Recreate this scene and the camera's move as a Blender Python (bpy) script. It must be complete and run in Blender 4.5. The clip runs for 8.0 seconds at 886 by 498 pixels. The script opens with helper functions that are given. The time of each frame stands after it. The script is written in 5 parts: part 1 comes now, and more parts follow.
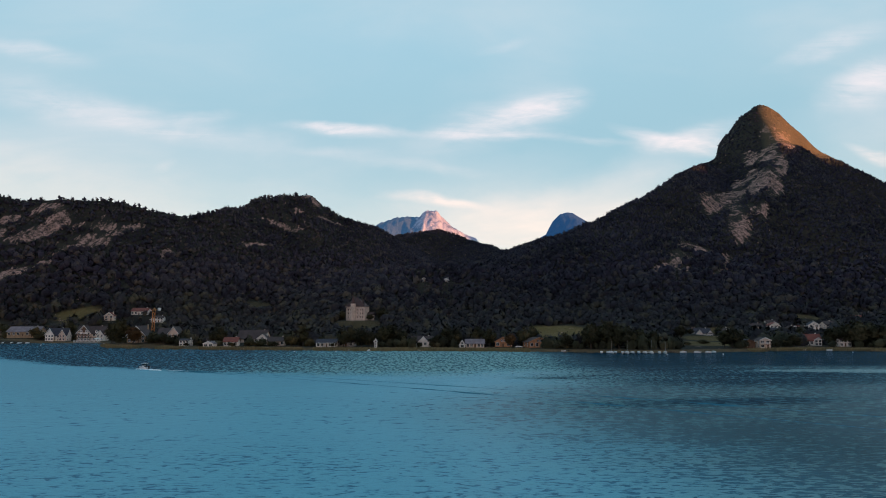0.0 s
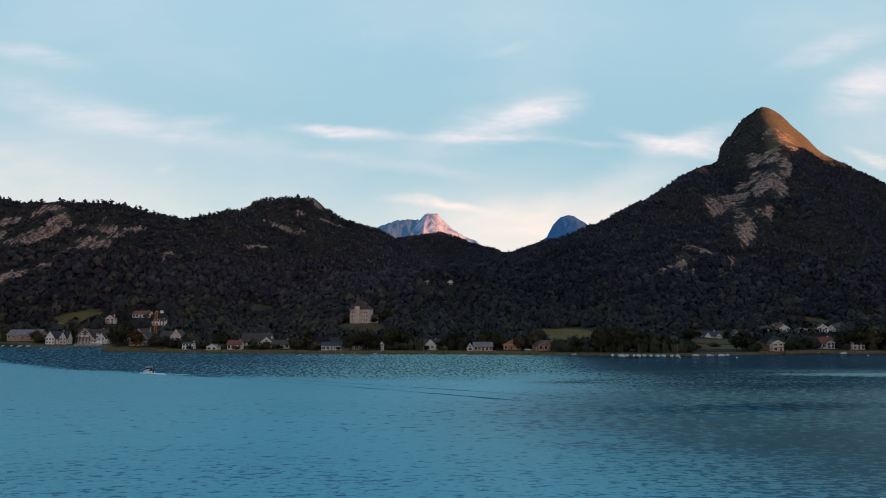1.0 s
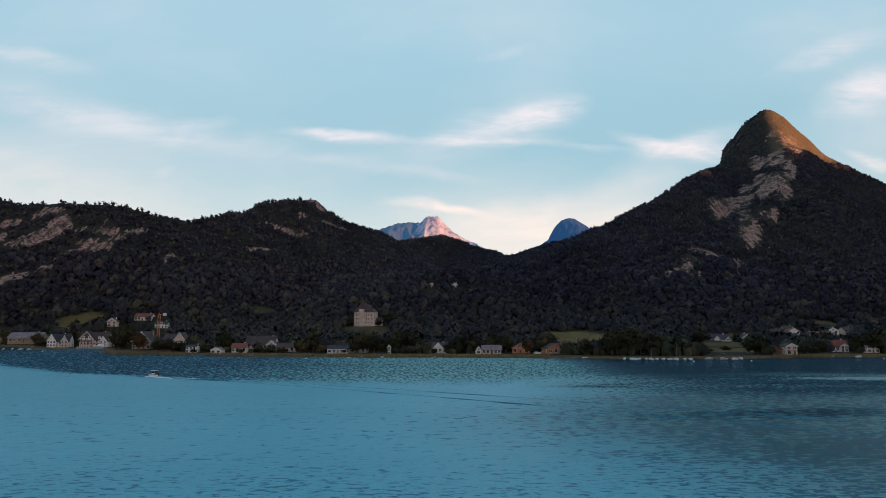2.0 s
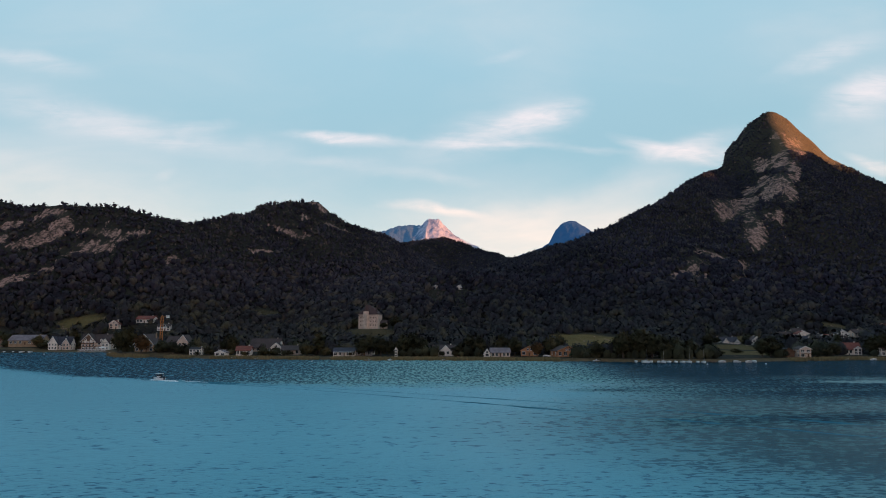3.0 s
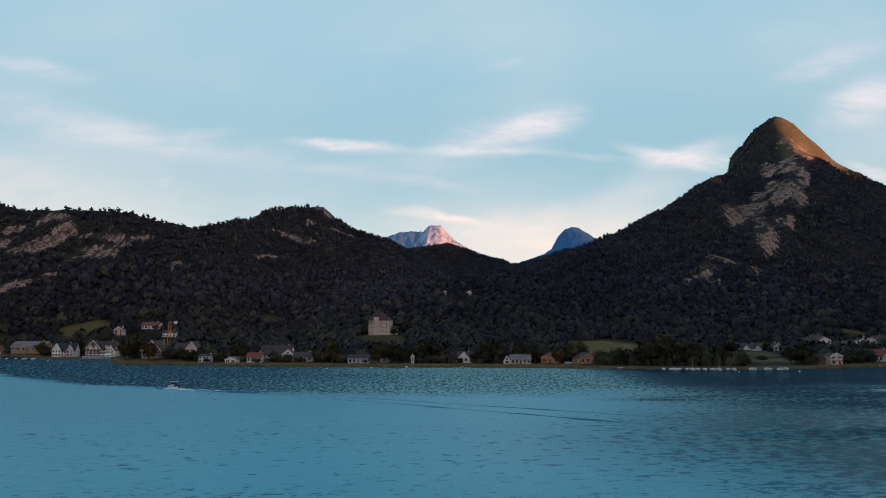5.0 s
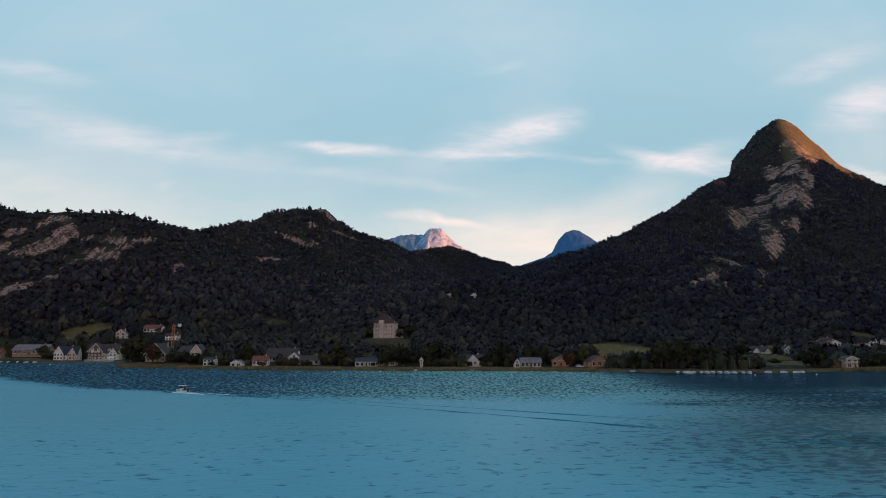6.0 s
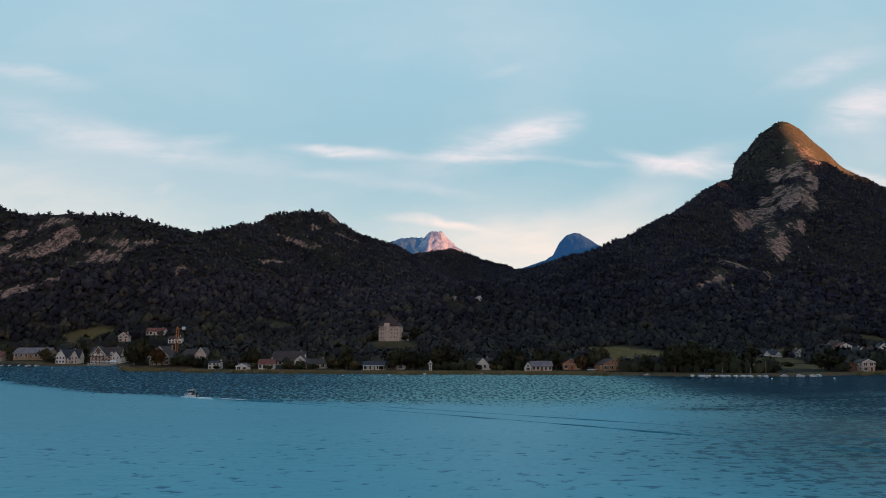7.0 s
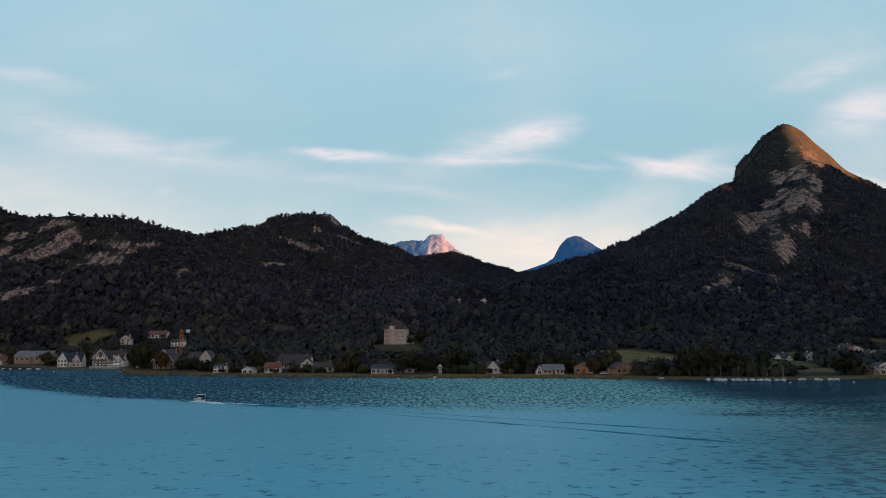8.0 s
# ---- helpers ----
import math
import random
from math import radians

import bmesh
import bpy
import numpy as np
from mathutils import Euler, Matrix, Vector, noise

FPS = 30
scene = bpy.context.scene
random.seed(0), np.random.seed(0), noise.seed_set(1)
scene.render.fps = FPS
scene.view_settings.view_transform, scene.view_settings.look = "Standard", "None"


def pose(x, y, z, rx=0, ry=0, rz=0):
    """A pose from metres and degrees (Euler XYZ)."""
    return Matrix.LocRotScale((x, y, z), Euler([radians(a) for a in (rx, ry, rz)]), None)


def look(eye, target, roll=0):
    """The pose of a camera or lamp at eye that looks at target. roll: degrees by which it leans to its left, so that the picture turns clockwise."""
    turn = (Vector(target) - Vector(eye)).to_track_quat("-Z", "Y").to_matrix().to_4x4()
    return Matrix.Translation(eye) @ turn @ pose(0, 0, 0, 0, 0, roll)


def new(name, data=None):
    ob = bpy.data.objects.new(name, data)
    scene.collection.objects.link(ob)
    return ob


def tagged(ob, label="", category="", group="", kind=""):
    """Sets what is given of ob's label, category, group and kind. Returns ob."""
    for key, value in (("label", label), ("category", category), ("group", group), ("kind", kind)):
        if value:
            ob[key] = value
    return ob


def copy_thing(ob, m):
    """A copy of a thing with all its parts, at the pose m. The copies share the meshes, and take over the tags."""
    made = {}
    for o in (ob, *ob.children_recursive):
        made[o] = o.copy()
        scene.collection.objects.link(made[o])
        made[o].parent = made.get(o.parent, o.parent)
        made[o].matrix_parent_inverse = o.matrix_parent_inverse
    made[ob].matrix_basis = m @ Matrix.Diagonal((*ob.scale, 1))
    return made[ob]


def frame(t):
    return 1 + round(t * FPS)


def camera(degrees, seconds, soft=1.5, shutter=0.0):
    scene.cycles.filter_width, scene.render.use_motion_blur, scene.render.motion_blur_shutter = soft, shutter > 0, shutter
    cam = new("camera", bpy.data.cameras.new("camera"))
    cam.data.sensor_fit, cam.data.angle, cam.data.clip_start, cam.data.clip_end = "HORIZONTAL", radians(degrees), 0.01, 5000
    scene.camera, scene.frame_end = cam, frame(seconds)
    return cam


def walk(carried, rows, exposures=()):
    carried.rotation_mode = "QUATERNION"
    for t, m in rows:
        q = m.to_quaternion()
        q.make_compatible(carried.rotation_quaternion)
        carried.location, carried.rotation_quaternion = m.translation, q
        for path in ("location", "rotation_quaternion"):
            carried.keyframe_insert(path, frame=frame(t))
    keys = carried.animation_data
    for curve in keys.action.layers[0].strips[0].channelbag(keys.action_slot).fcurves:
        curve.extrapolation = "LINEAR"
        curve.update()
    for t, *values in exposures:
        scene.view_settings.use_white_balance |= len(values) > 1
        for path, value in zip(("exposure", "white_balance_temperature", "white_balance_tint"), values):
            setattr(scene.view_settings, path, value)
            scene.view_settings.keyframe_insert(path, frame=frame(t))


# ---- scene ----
cam = camera(71.6, 8.0, 0.9)
METRES, EYE, TILT, LEAN, TURN = 60.0, 20.0, 6.3, 0.0, 0.0
ROWS = [
    (0.0, 0.0, 0.0, 0.0, 0.0, 0.0, -0.0),
    (0.5, -0.0408, 0.05, -0.0075, -0.02, 0.15, 0.0),
    (1.0, -0.0781, 0.0955, -0.0138, -0.03, 0.28, 0.01),
    (1.5, -0.1186, 0.1431, -0.021, -0.03, 0.43, -0.0),
    (3.0, -0.2303, 0.2769, -0.0447, -0.01, 0.84, -0.01),
    (3.5, -0.2727, 0.3247, -0.0515, -0.0, 0.98, -0.01),
    (4.0, -0.3142, 0.3686, -0.0579, -0.01, 1.13, -0.01),
    (4.5, -0.3577, 0.4164, -0.0652, -0.0, 1.3, -0.02),
    (6.0, -0.4905, 0.5468, -0.0872, -0.06, 1.77, -0.0),
    (6.5, -0.5356, 0.5929, -0.0934, -0.07, 1.91, -0.0),
    (7.0, -0.5781, 0.6348, -0.0984, -0.09, 2.06, -0.0),
    (7.5, -0.627, 0.684, -0.1053, -0.13, 2.22, -0.01),
    (8.0, -0.6748, 0.7279, -0.1103, -0.18, 2.35, -0.01),
]
walk(cam, [(t, pose(0, 0, EYE, TILT, LEAN, TURN) @ pose(METRES * x, METRES * y, METRES * z, 90 + pitch, roll, yaw)) for t, x, y, z, yaw, pitch, roll in ROWS],
     exposures=[(0.0, 1.05, 6500.0, 14.5), (4.0, 1.01, 6500.0, 14.5), (8.0, 0.96, 6500.0, 14.0)])

# ---- light: a low evening sun, behind and to the right, and the sky ----
SUN_EL, SUN_AZ = 6.0, 133.3            # degrees; azimuth clockwise from +y
SUN_DIR = Vector((math.sin(radians(SUN_AZ)) * math.cos(radians(SUN_EL)), math.cos(radians(SUN_AZ)) * math.cos(radians(SUN_EL)), math.sin(radians(SUN_EL))))
sun = new("sun", bpy.data.lights.new("sun", "SUN"))
sun.data.energy, sun.data.angle, sun.data.color = 5.0, radians(0.6), (1.0, 0.50, 0.24)
sun.matrix_world = look(SUN_DIR * 2000, (0, 0, 0))


class Nodes:
    """A short way to write node trees."""

    def __init__(self, tree):
        self.tree = tree

    def add(self, kind, **values):
        n = self.tree.nodes.new(kind)
        for k, v in values.items():
            setattr(n, k, v)
        return n

    def put(self, value, socket):
        if isinstance(value, bpy.types.NodeSocket):
            self.tree.links.new(value, socket)
        elif value is not None:
            socket.default_value = value

    def math(self, op, a, b=None, c=None, clamp=False):
        n = self.add("ShaderNodeMath", operation=op, use_clamp=clamp)
        for v, s in zip((a, b, c), n.inputs):
            self.put(v, s)
        return n.outputs[0]

    def mix(self, f, a, b, blend="MIX"):
        n = self.add("ShaderNodeMix", data_type="RGBA", blend_type=blend)
        self.put(f, n.inputs[0])
        for v, s in ((a, n.inputs[6]), (b, n.inputs[7])):
            self.put((*v, 1) if isinstance(v, tuple) and len(v) == 3 else v, s)
        return n.outputs[2]

    def noise(self, vec, scale, detail=3.0, rough=0.55, kind="FBM", distort=0.0):
        n = self.add("ShaderNodeTexNoise", noise_type=kind)
        self.put(vec, n.inputs["Vector"])
        self.put(scale, n.inputs["Scale"])
        self.put(detail, n.inputs["Detail"])
        self.put(rough, n.inputs["Roughness"])
        self.put(distort, n.inputs["Distortion"])
        return n.outputs[0]

    def ramp(self, v, lo, hi, a=0.0, b=1.0):
        n = self.add("ShaderNodeMapRange", interpolation_type="SMOOTHSTEP")
        for x, s in zip((v, lo, hi, a, b), n.inputs):
            self.put(x, s)
        return n.outputs[0]

    def mapping(self, vec, loc=(0, 0, 0), rot=(0, 0, 0), scale=(1, 1, 1), kind="POINT"):
        n = self.add("ShaderNodeMapping", vector_type=kind)
        self.put(vec, n.inputs[0])
        n.inputs[1].default_value, n.inputs[2].default_value, n.inputs[3].default_value = loc, rot, scale
        return n.outputs[0]


world = bpy.data.worlds.new("world")
scene.world = world
world.use_nodes = True
world.node_tree.nodes.clear()
w = Nodes(world.node_tree)
sky = w.add("ShaderNodeTexSky", sky_type="NISHITA", sun_disc=False)
sky.sun_elevation, sky.sun_rotation = radians(SUN_EL), radians(SUN_AZ)
sky.air_density, sky.dust_density, sky.ozone_density = 1.0, 0.6, 1.6
coord = w.add("ShaderNodeTexCoord").outputs["Generated"]
sep = w.add("ShaderNodeSeparateXYZ")
w.put(coord, sep.inputs[0])
ahead = w.math("MAXIMUM", w.math("ABSOLUTE", sep.outputs[1]), 0.05)
flat = w.add("ShaderNodeCombineXYZ")
w.put(w.math("DIVIDE", sep.outputs[0], ahead), flat.inputs[0])
w.put(w.math("DIVIDE", sep.outputs[2], ahead), flat.inputs[1])
uv = flat.outputs[0]
# bright streaks and pale veils: centre u, v, half length, half width, slant in degrees, density
STREAKS = [
    (-0.165, 0.309, 0.115, 0.013, -5, 0.55), (-0.190, 0.313, 0.065, 0.011, -4, 0.70), (0.155, 0.349, 0.085, 0.026, 14, 0.70), (0.09, 0.328, 0.15, 0.045, 18, 0.40), (0.06, 0.303, 0.13, 0.013, 2, 0.38),
    (0.21, 0.297, 0.12, 0.008, -2, 0.20), (0.420, 0.283, 0.110, 0.022, -3, 0.85), (0.36, 0.298, 0.09, 0.014, -15, 0.55), (0.43, 0.302, 0.09, 0.018, 12, 0.35), (0.0, 0.188, 0.10, 0.012, -7, 0.95),
]
WISPS = [
    (-0.62, 0.354, 0.26, 0.040, -13, 0.24), (-0.47, 0.320, 0.24, 0.030, -11, 0.25), (-0.40, 0.337, 0.06, 0.014, 0, 0.20), (-0.71, 0.447, 0.13, 0.018, -8, 0.28), (-0.47, 0.248, 0.03, 0.010, 20, 0.12),
    (-0.17, 0.272, 0.10, 0.012, -4, 0.20), (-0.03, 0.247, 0.12, 0.012, -6, 0.18), (0.74, 0.395, 0.12, 0.045, 22, 0.60), (0.735, 0.262, 0.06, 0.012, -22, 0.75), (0.66, 0.46, 0.12, 0.022, 20, 0.32), (0.10, 0.461, 0.05, 0.010, 10, 0.12),
]
VEILS = [
    (-0.56, 0.295, 0.42, 0.085, -8, 0.55), (0.14, 0.150, 0.34, 0.085, 0, 0.95), (0.30, 0.215, 0.22, 0.065, 24, 0.75), (0.08, 0.53, 0.36, 0.090, -6, 0.42), (0.62, 0.50, 0.24, 0.13, 12, 0.34), (0.76, 0.35, 0.18, 0.12, 18, 0.55),
    (-0.12, 0.268, 0.42, 0.040, -4, 0.35), (0.13, 0.40, 0.14, 0.070, 20, 0.28), (-0.75, 0.42, 0.25, 0.06, -12, 0.3), (-0.62, 0.24, 0.55, 0.16, -4, 0.50), (-0.62, 0.48, 0.45, 0.18, 0, 0.22),
]


def drifted(amount_u, amount_v):
    """The sky's plane, pushed about by slow noise so that no cloud keeps a plain outline."""
    du = w.math("MULTIPLY", w.math("SUBTRACT", w.noise(uv, 5.0, 4.0), 0.5), amount_u)
    dv = w.math("MULTIPLY", w.math("SUBTRACT", w.noise(w.mapping(uv, (3.1, 1.7, 0), scale=(0.6, 1.0, 1)), 9.0, 4.0), 0.5), amount_v)
    both, out = w.add("ShaderNodeCombineXYZ"), w.add("ShaderNodeVectorMath", operation="ADD")
    w.put(du, both.inputs[0])
    w.put(dv, both.inputs[1])
    w.put(uv, out.inputs[0])
    w.put(both.outputs[0], out.inputs[1])
    return out.outputs[0]


def bank(rows, plane):
    cover = None
    for u0, v0, a, b, deg, dens in rows:
        local = w.mapping(plane, (u0, v0, 0), (0, 0, radians(deg)), (a, b, 1), "TEXTURE")
        length = w.add("ShaderNodeVectorMath", operation="LENGTH")
        w.put(local, length.inputs[0])
        soft = w.ramp(length.outputs["Value"], 0.0, 1.25, dens, 0.0)
        cover = soft if cover is None else w.math("SUBTRACT", w.math("ADD", cover, soft), w.math("MULTIPLY", cover, soft))
    return cover


near_plane = drifted(0.10, 0.040)
fibre = w.noise(w.mapping(uv, rot=(0, 0, radians(-6)), scale=(2.4, 17.0, 1)), 2.2, 7.0, 0.62, distort=0.6)
curl = w.noise(w.mapping(uv, rot=(0, 0, radians(16)), scale=(3.2, 9.0, 1)), 3.0, 6.0, 0.6, distort=0.9)
broad = w.noise(w.mapping(uv, rot=(0, 0, radians(7)), scale=(1.2, 3.2, 1)), 2.0, 6.0, 0.55, distort=0.4)
front = w.ramp(sep.outputs[1], 0.0, 0.3)
grain = w.math("ADD", 0.30, w.math("ADD", w.math("MULTIPLY", w.ramp(fibre, 0.30, 0.68), 0.60), w.math("MULTIPLY", w.ramp(curl, 0.34, 0.70), 0.45)))
streaks = w.math("MULTIPLY", bank(STREAKS, near_plane), grain)
wisps = w.math("MULTIPLY", bank(WISPS, near_plane), grain)
cloud = w.math("MULTIPLY", w.math("ADD", streaks, wisps, clamp=True), front, clamp=True)
veil = w.math("MULTIPLY", bank(VEILS, drifted(0.20, 0.10)), w.math("MULTIPLY", front, w.math("ADD", 0.45, w.ramp(broad, 0.30, 0.72, 0.0, 0.65))))
veil = w.math("ADD", veil, w.ramp(broad, 0.45, 0.80, 0.0, 0.14), clamp=True)
up = sep.outputs[2]
cloud_tone = w.mix(w.ramp(up, 0.10, 0.30), (1.0, 0.84, 0.70), (0.97, 0.87, 0.86))
veil_tone = w.mix(w.ramp(up, 0.14, 0.27), (0.98, 0.85, 0.74), (0.585, 0.675, 0.715))
tint = w.mix(w.ramp(up, 0.02, 0.30), (0.60, 0.74, 0.72), (0.35, 0.585, 0.675))
tint = w.mix(w.ramp(up, 0.26, 0.46), tint, (0.37, 0.62, 0.73))
tint = w.mix(w.ramp(up, 0.50, 0.85), tint, (0.19, 0.36, 0.47))
# the sunset side, behind the lake
toward = w.add("ShaderNodeVectorMath", operation="DOT_PRODUCT")
w.put(coord, toward.inputs[0])
toward.inputs[1].default_value = SUN_DIR
glow = w.math("MULTIPLY", w.ramp(toward.outputs["Value"], 0.55, 1.0), w.ramp(up, 0.55, 0.05))
tint = w.mix(w.ramp(sep.outputs[1], 0.10, -0.35), tint, w.mix(w.ramp(up, 0.05, 0.6), (0.72, 0.69, 0.73), (0.23, 0.34, 0.45)))
tint = w.mix(glow, tint, (1.5, 0.92, 0.58))
base = w.mix(0.10, tint, w.mix(1.0, sky.outputs[0], (0.10, 0.10, 0.10), "MULTIPLY"))
bg = w.add("ShaderNodeBackground")
w.put(w.mix(cloud, w.mix(veil, base, veil_tone), cloud_tone), bg.inputs[0])
bg.inputs[1].default_value = 0.53
w.put(bg.outputs[0], w.add("ShaderNodeOutputWorld").inputs[0])


# ---- materials ----
def material(name, rough=0.8, metal=0.0, spec=0.3):
    m = bpy.data.materials.new(name)
    m.use_nodes = True
    m.node_tree.nodes.clear()
    n = Nodes(m.node_tree)
    b = n.add("ShaderNodeBsdfPrincipled")
    b.inputs["Roughness"].default_value, b.inputs["Metallic"].default_value, b.inputs["Specular IOR Level"].default_value = rough, metal, spec
    n.put(b.outputs[0], n.add("ShaderNodeOutputMaterial").inputs[0])
    n.place = n.add("ShaderNodeTexCoord").outputs["Object"]
    return m, n, b


def bump(n, b, height, strength, distance):
    k = n.add("ShaderNodeBump")
    n.put(height, k.inputs["Height"])
    k.inputs["Strength"].default_value, k.inputs["Distance"].default_value = strength, distance
    n.put(k.outputs[0], b.inputs["Normal"])


def plain(name, colour, worn=0.25, scale=1.5, rough=0.8, metal=0.0, relief=0.0):
    """Paint, render, plank or slate with stains and grain at two scales."""
    m, n, b = material(name, rough, metal)
    big, fine = n.noise(n.place, scale * 0.4, 3), n.noise(n.place, scale * 6, 4)
    f = n.math("ADD", n.math("MULTIPLY", big, 0.6), n.math("MULTIPLY", fine, 0.4))
    dark = tuple(c * (1 - worn) for c in colour)
    light = tuple(min(1, c * (1 + worn * 0.6)) for c in colour)
    tone = n.mix(n.ramp(f, 0.3, 0.7), dark, light)
    rnd = n.add("ShaderNodeObjectInfo").outputs["Random"]
    n.put(n.mix(1.0, tone, n.mix(rnd, (0.88, 0.88, 0.88), (1.0, 0.99, 0.97)), "MULTIPLY"), b.inputs["Base Color"])
    bump(n, b, f, 0.3 + relief, 0.03)
    return m


def make_roof(name, colour):
    """Tiles in courses up the slope."""
    m, n, b = material(name, 0.75)
    wave = n.add("ShaderNodeTexWave", wave_type="BANDS", bands_direction="Z")
    n.put(n.place, wave.inputs["Vector"])
    wave.inputs["Scale"].default_value, wave.inputs["Distortion"].default_value = 1.6, 0.8
    stain = n.noise(n.place, 0.35, 4)
    fine = n.noise(n.place, 5.0, 3)
    f = n.math("ADD", n.math("MULTIPLY", stain, 0.6), n.math("MULTIPLY", fine, 0.4))
    tone = n.mix(n.ramp(f, 0.3, 0.7), tuple(c * 0.6 for c in colour), tuple(min(1, c * 1.25) for c in colour))
    n.put(n.mix(n.math("MULTIPLY", wave.outputs[1], 0.25), tone, tuple(c * 0.5 for c in colour)), b.inputs["Base Color"])
    bump(n, b, wave.outputs[1], 0.5, 0.06)
    return m


def make_leaf(name, tones, rough=0.75):
    m, n, b = material(name, rough, spec=0.15)
    geo = n.add("ShaderNodeNewGeometry")
    rnd = geo.outputs["Random Per Island"]
    xyz = n.add("ShaderNodeSeparateXYZ")
    n.put(geo.outputs["Position"], xyz.inputs[0])
    a = n.mix(n.ramp(rnd, 0.0, 0.6), tones[0], tones[1])
    a = n.mix(n.ramp(rnd, 0.88, 1.0, 0.0, 0.6), a, tones[2])
    # stands of one kind, and single trees that stand out of them
    stand = n.noise(geo.outputs["Position"], 0.016, 4, 0.6)
    single = n.noise(geo.outputs["Position"], 0.085, 2, 0.5)
    a = n.mix(n.ramp(stand, 0.48, 0.62, 0.0, 0.85), a, tuple(0.50 * c for c in tones[0]))
    a = n.mix(n.ramp(single, 0.53, 0.66, 0.0, 0.8), a, tuple(1.40 * c for c in tones[2]))
    a = n.mix(n.ramp(single, 0.46, 0.36, 0.0, 0.7), a, tuple(0.5 * c for c in tones[0]))
    # olive broadleaves low down, bluer leaves higher up; lighter and browner to the west
    low = n.math("ADD", xyz.outputs[2], n.math("MULTIPLY", n.math("SUBTRACT", stand, 0.5), 120.0))
    a = n.mix(1.0, a, n.mix(n.ramp(low, 15.0, 75.0), (0.80, 0.84, 0.74), (0.98, 0.94, 1.12)), "MULTIPLY")
    a = n.mix(1.0, a, n.mix(n.ramp(xyz.outputs[0], -260.0, 200.0), (1.50, 1.20, 1.24), (1.06, 0.98, 1.22)), "MULTIPLY")
    # spruce masks the knolls, darkened in leaf colour for the shade on them
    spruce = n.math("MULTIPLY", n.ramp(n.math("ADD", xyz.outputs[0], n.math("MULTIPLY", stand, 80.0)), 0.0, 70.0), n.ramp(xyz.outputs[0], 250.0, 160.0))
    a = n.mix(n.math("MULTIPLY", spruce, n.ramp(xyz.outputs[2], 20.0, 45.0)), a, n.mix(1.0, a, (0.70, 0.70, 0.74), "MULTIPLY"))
    speck = n.noise(n.place, 1.3, 4, 0.7)
    n.put(n.mix(n.ramp(speck, 0.35, 0.68, 0.35, 0.0), a, (0.012, 0.012, 0.011)), b.inputs["Base Color"])
    return m


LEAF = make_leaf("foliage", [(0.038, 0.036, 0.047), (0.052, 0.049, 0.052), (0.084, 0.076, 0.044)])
LEAF_SHORE = make_leaf("shore_foliage", [(0.046, 0.050, 0.026), (0.070, 0.070, 0.032), (0.100, 0.086, 0.040)])
LEAF_RUST = make_leaf("rusty_foliage", [(0.13, 0.075, 0.03), (0.17, 0.10, 0.04), (0.12, 0.09, 0.04)])
BARK = plain("bark", (0.09, 0.07, 0.055), 0.4, 3.0, 0.9, relief=0.4)


def make_ground():
    """Forest floor, meadow, bare limestone and shore, mixed by the masks that the landform carries."""
    m, n, b = material("landform", 0.9, spec=0.1)
    mask = n.add("ShaderNodeAttribute", attribute_name="cover")
    s = n.add("ShaderNodeSeparateColor")
    n.put(mask.outputs["Color"], s.inputs[0])
    grain, mid = n.noise(n.place, 0.35, 5, 0.65), n.noise(n.place, 0.05, 5, 0.6)
    floor = n.mix(n.ramp(mid, 0.35, 0.65), (0.034, 0.032, 0.028), (0.052, 0.047, 0.036))
    grass = n.mix(n.ramp(mid, 0.3, 0.7), (0.172, 0.120, 0.044), (0.230, 0.160, 0.066))
    grass = n.mix(n.math("MULTIPLY", n.ramp(grain, 0.4, 0.7), 0.4), grass, (0.085, 0.085, 0.032))
    streaks = n.noise(n.mapping(n.place, rot=(0, 0, radians(24)), scale=(1.0, 0.30, 0.50)), 0.17, 6, 0.75)
    rock = n.mix(n.ramp(streaks, 0.33, 0.62), (0.080, 0.052, 0.048), (0.56, 0.335, 0.275))
    rock = n.mix(n.math("MULTIPLY", n.ramp(grain, 0.46, 0.60), 0.85), rock, (0.045, 0.042, 0.03))
    tone = n.mix(s.outputs[1], floor, grass)
    edge = n.math("ADD", s.outputs[0], n.math("MULTIPLY", n.math("SUBTRACT", streaks, 0.5), 3.6))
    tone = n.mix(n.ramp(edge, 0.42, 0.60), tone, rock)
    # tan for the shore strip and the sun's side of the mountain top
    tone = n.mix(s.outputs[2], tone, n.mix(n.ramp(grain, 0.3, 0.7), (0.19, 0.125, 0.070), (0.115, 0.088, 0.050)))
    n.put(tone, b.inputs["Base Color"])
    bump(n, b, n.math("ADD", grain, n.math("MULTIPLY", streaks, 2.0)), 0.9, 2.5)
    return m


# wind gusts, also coloured dark for the reflected mountain: x, y, half length, half depth
GUSTS = [(102, 208, 60, 24), (62, 148, 34, 7), (48, 210, 26, 9), (96, 236, 40, 14)]


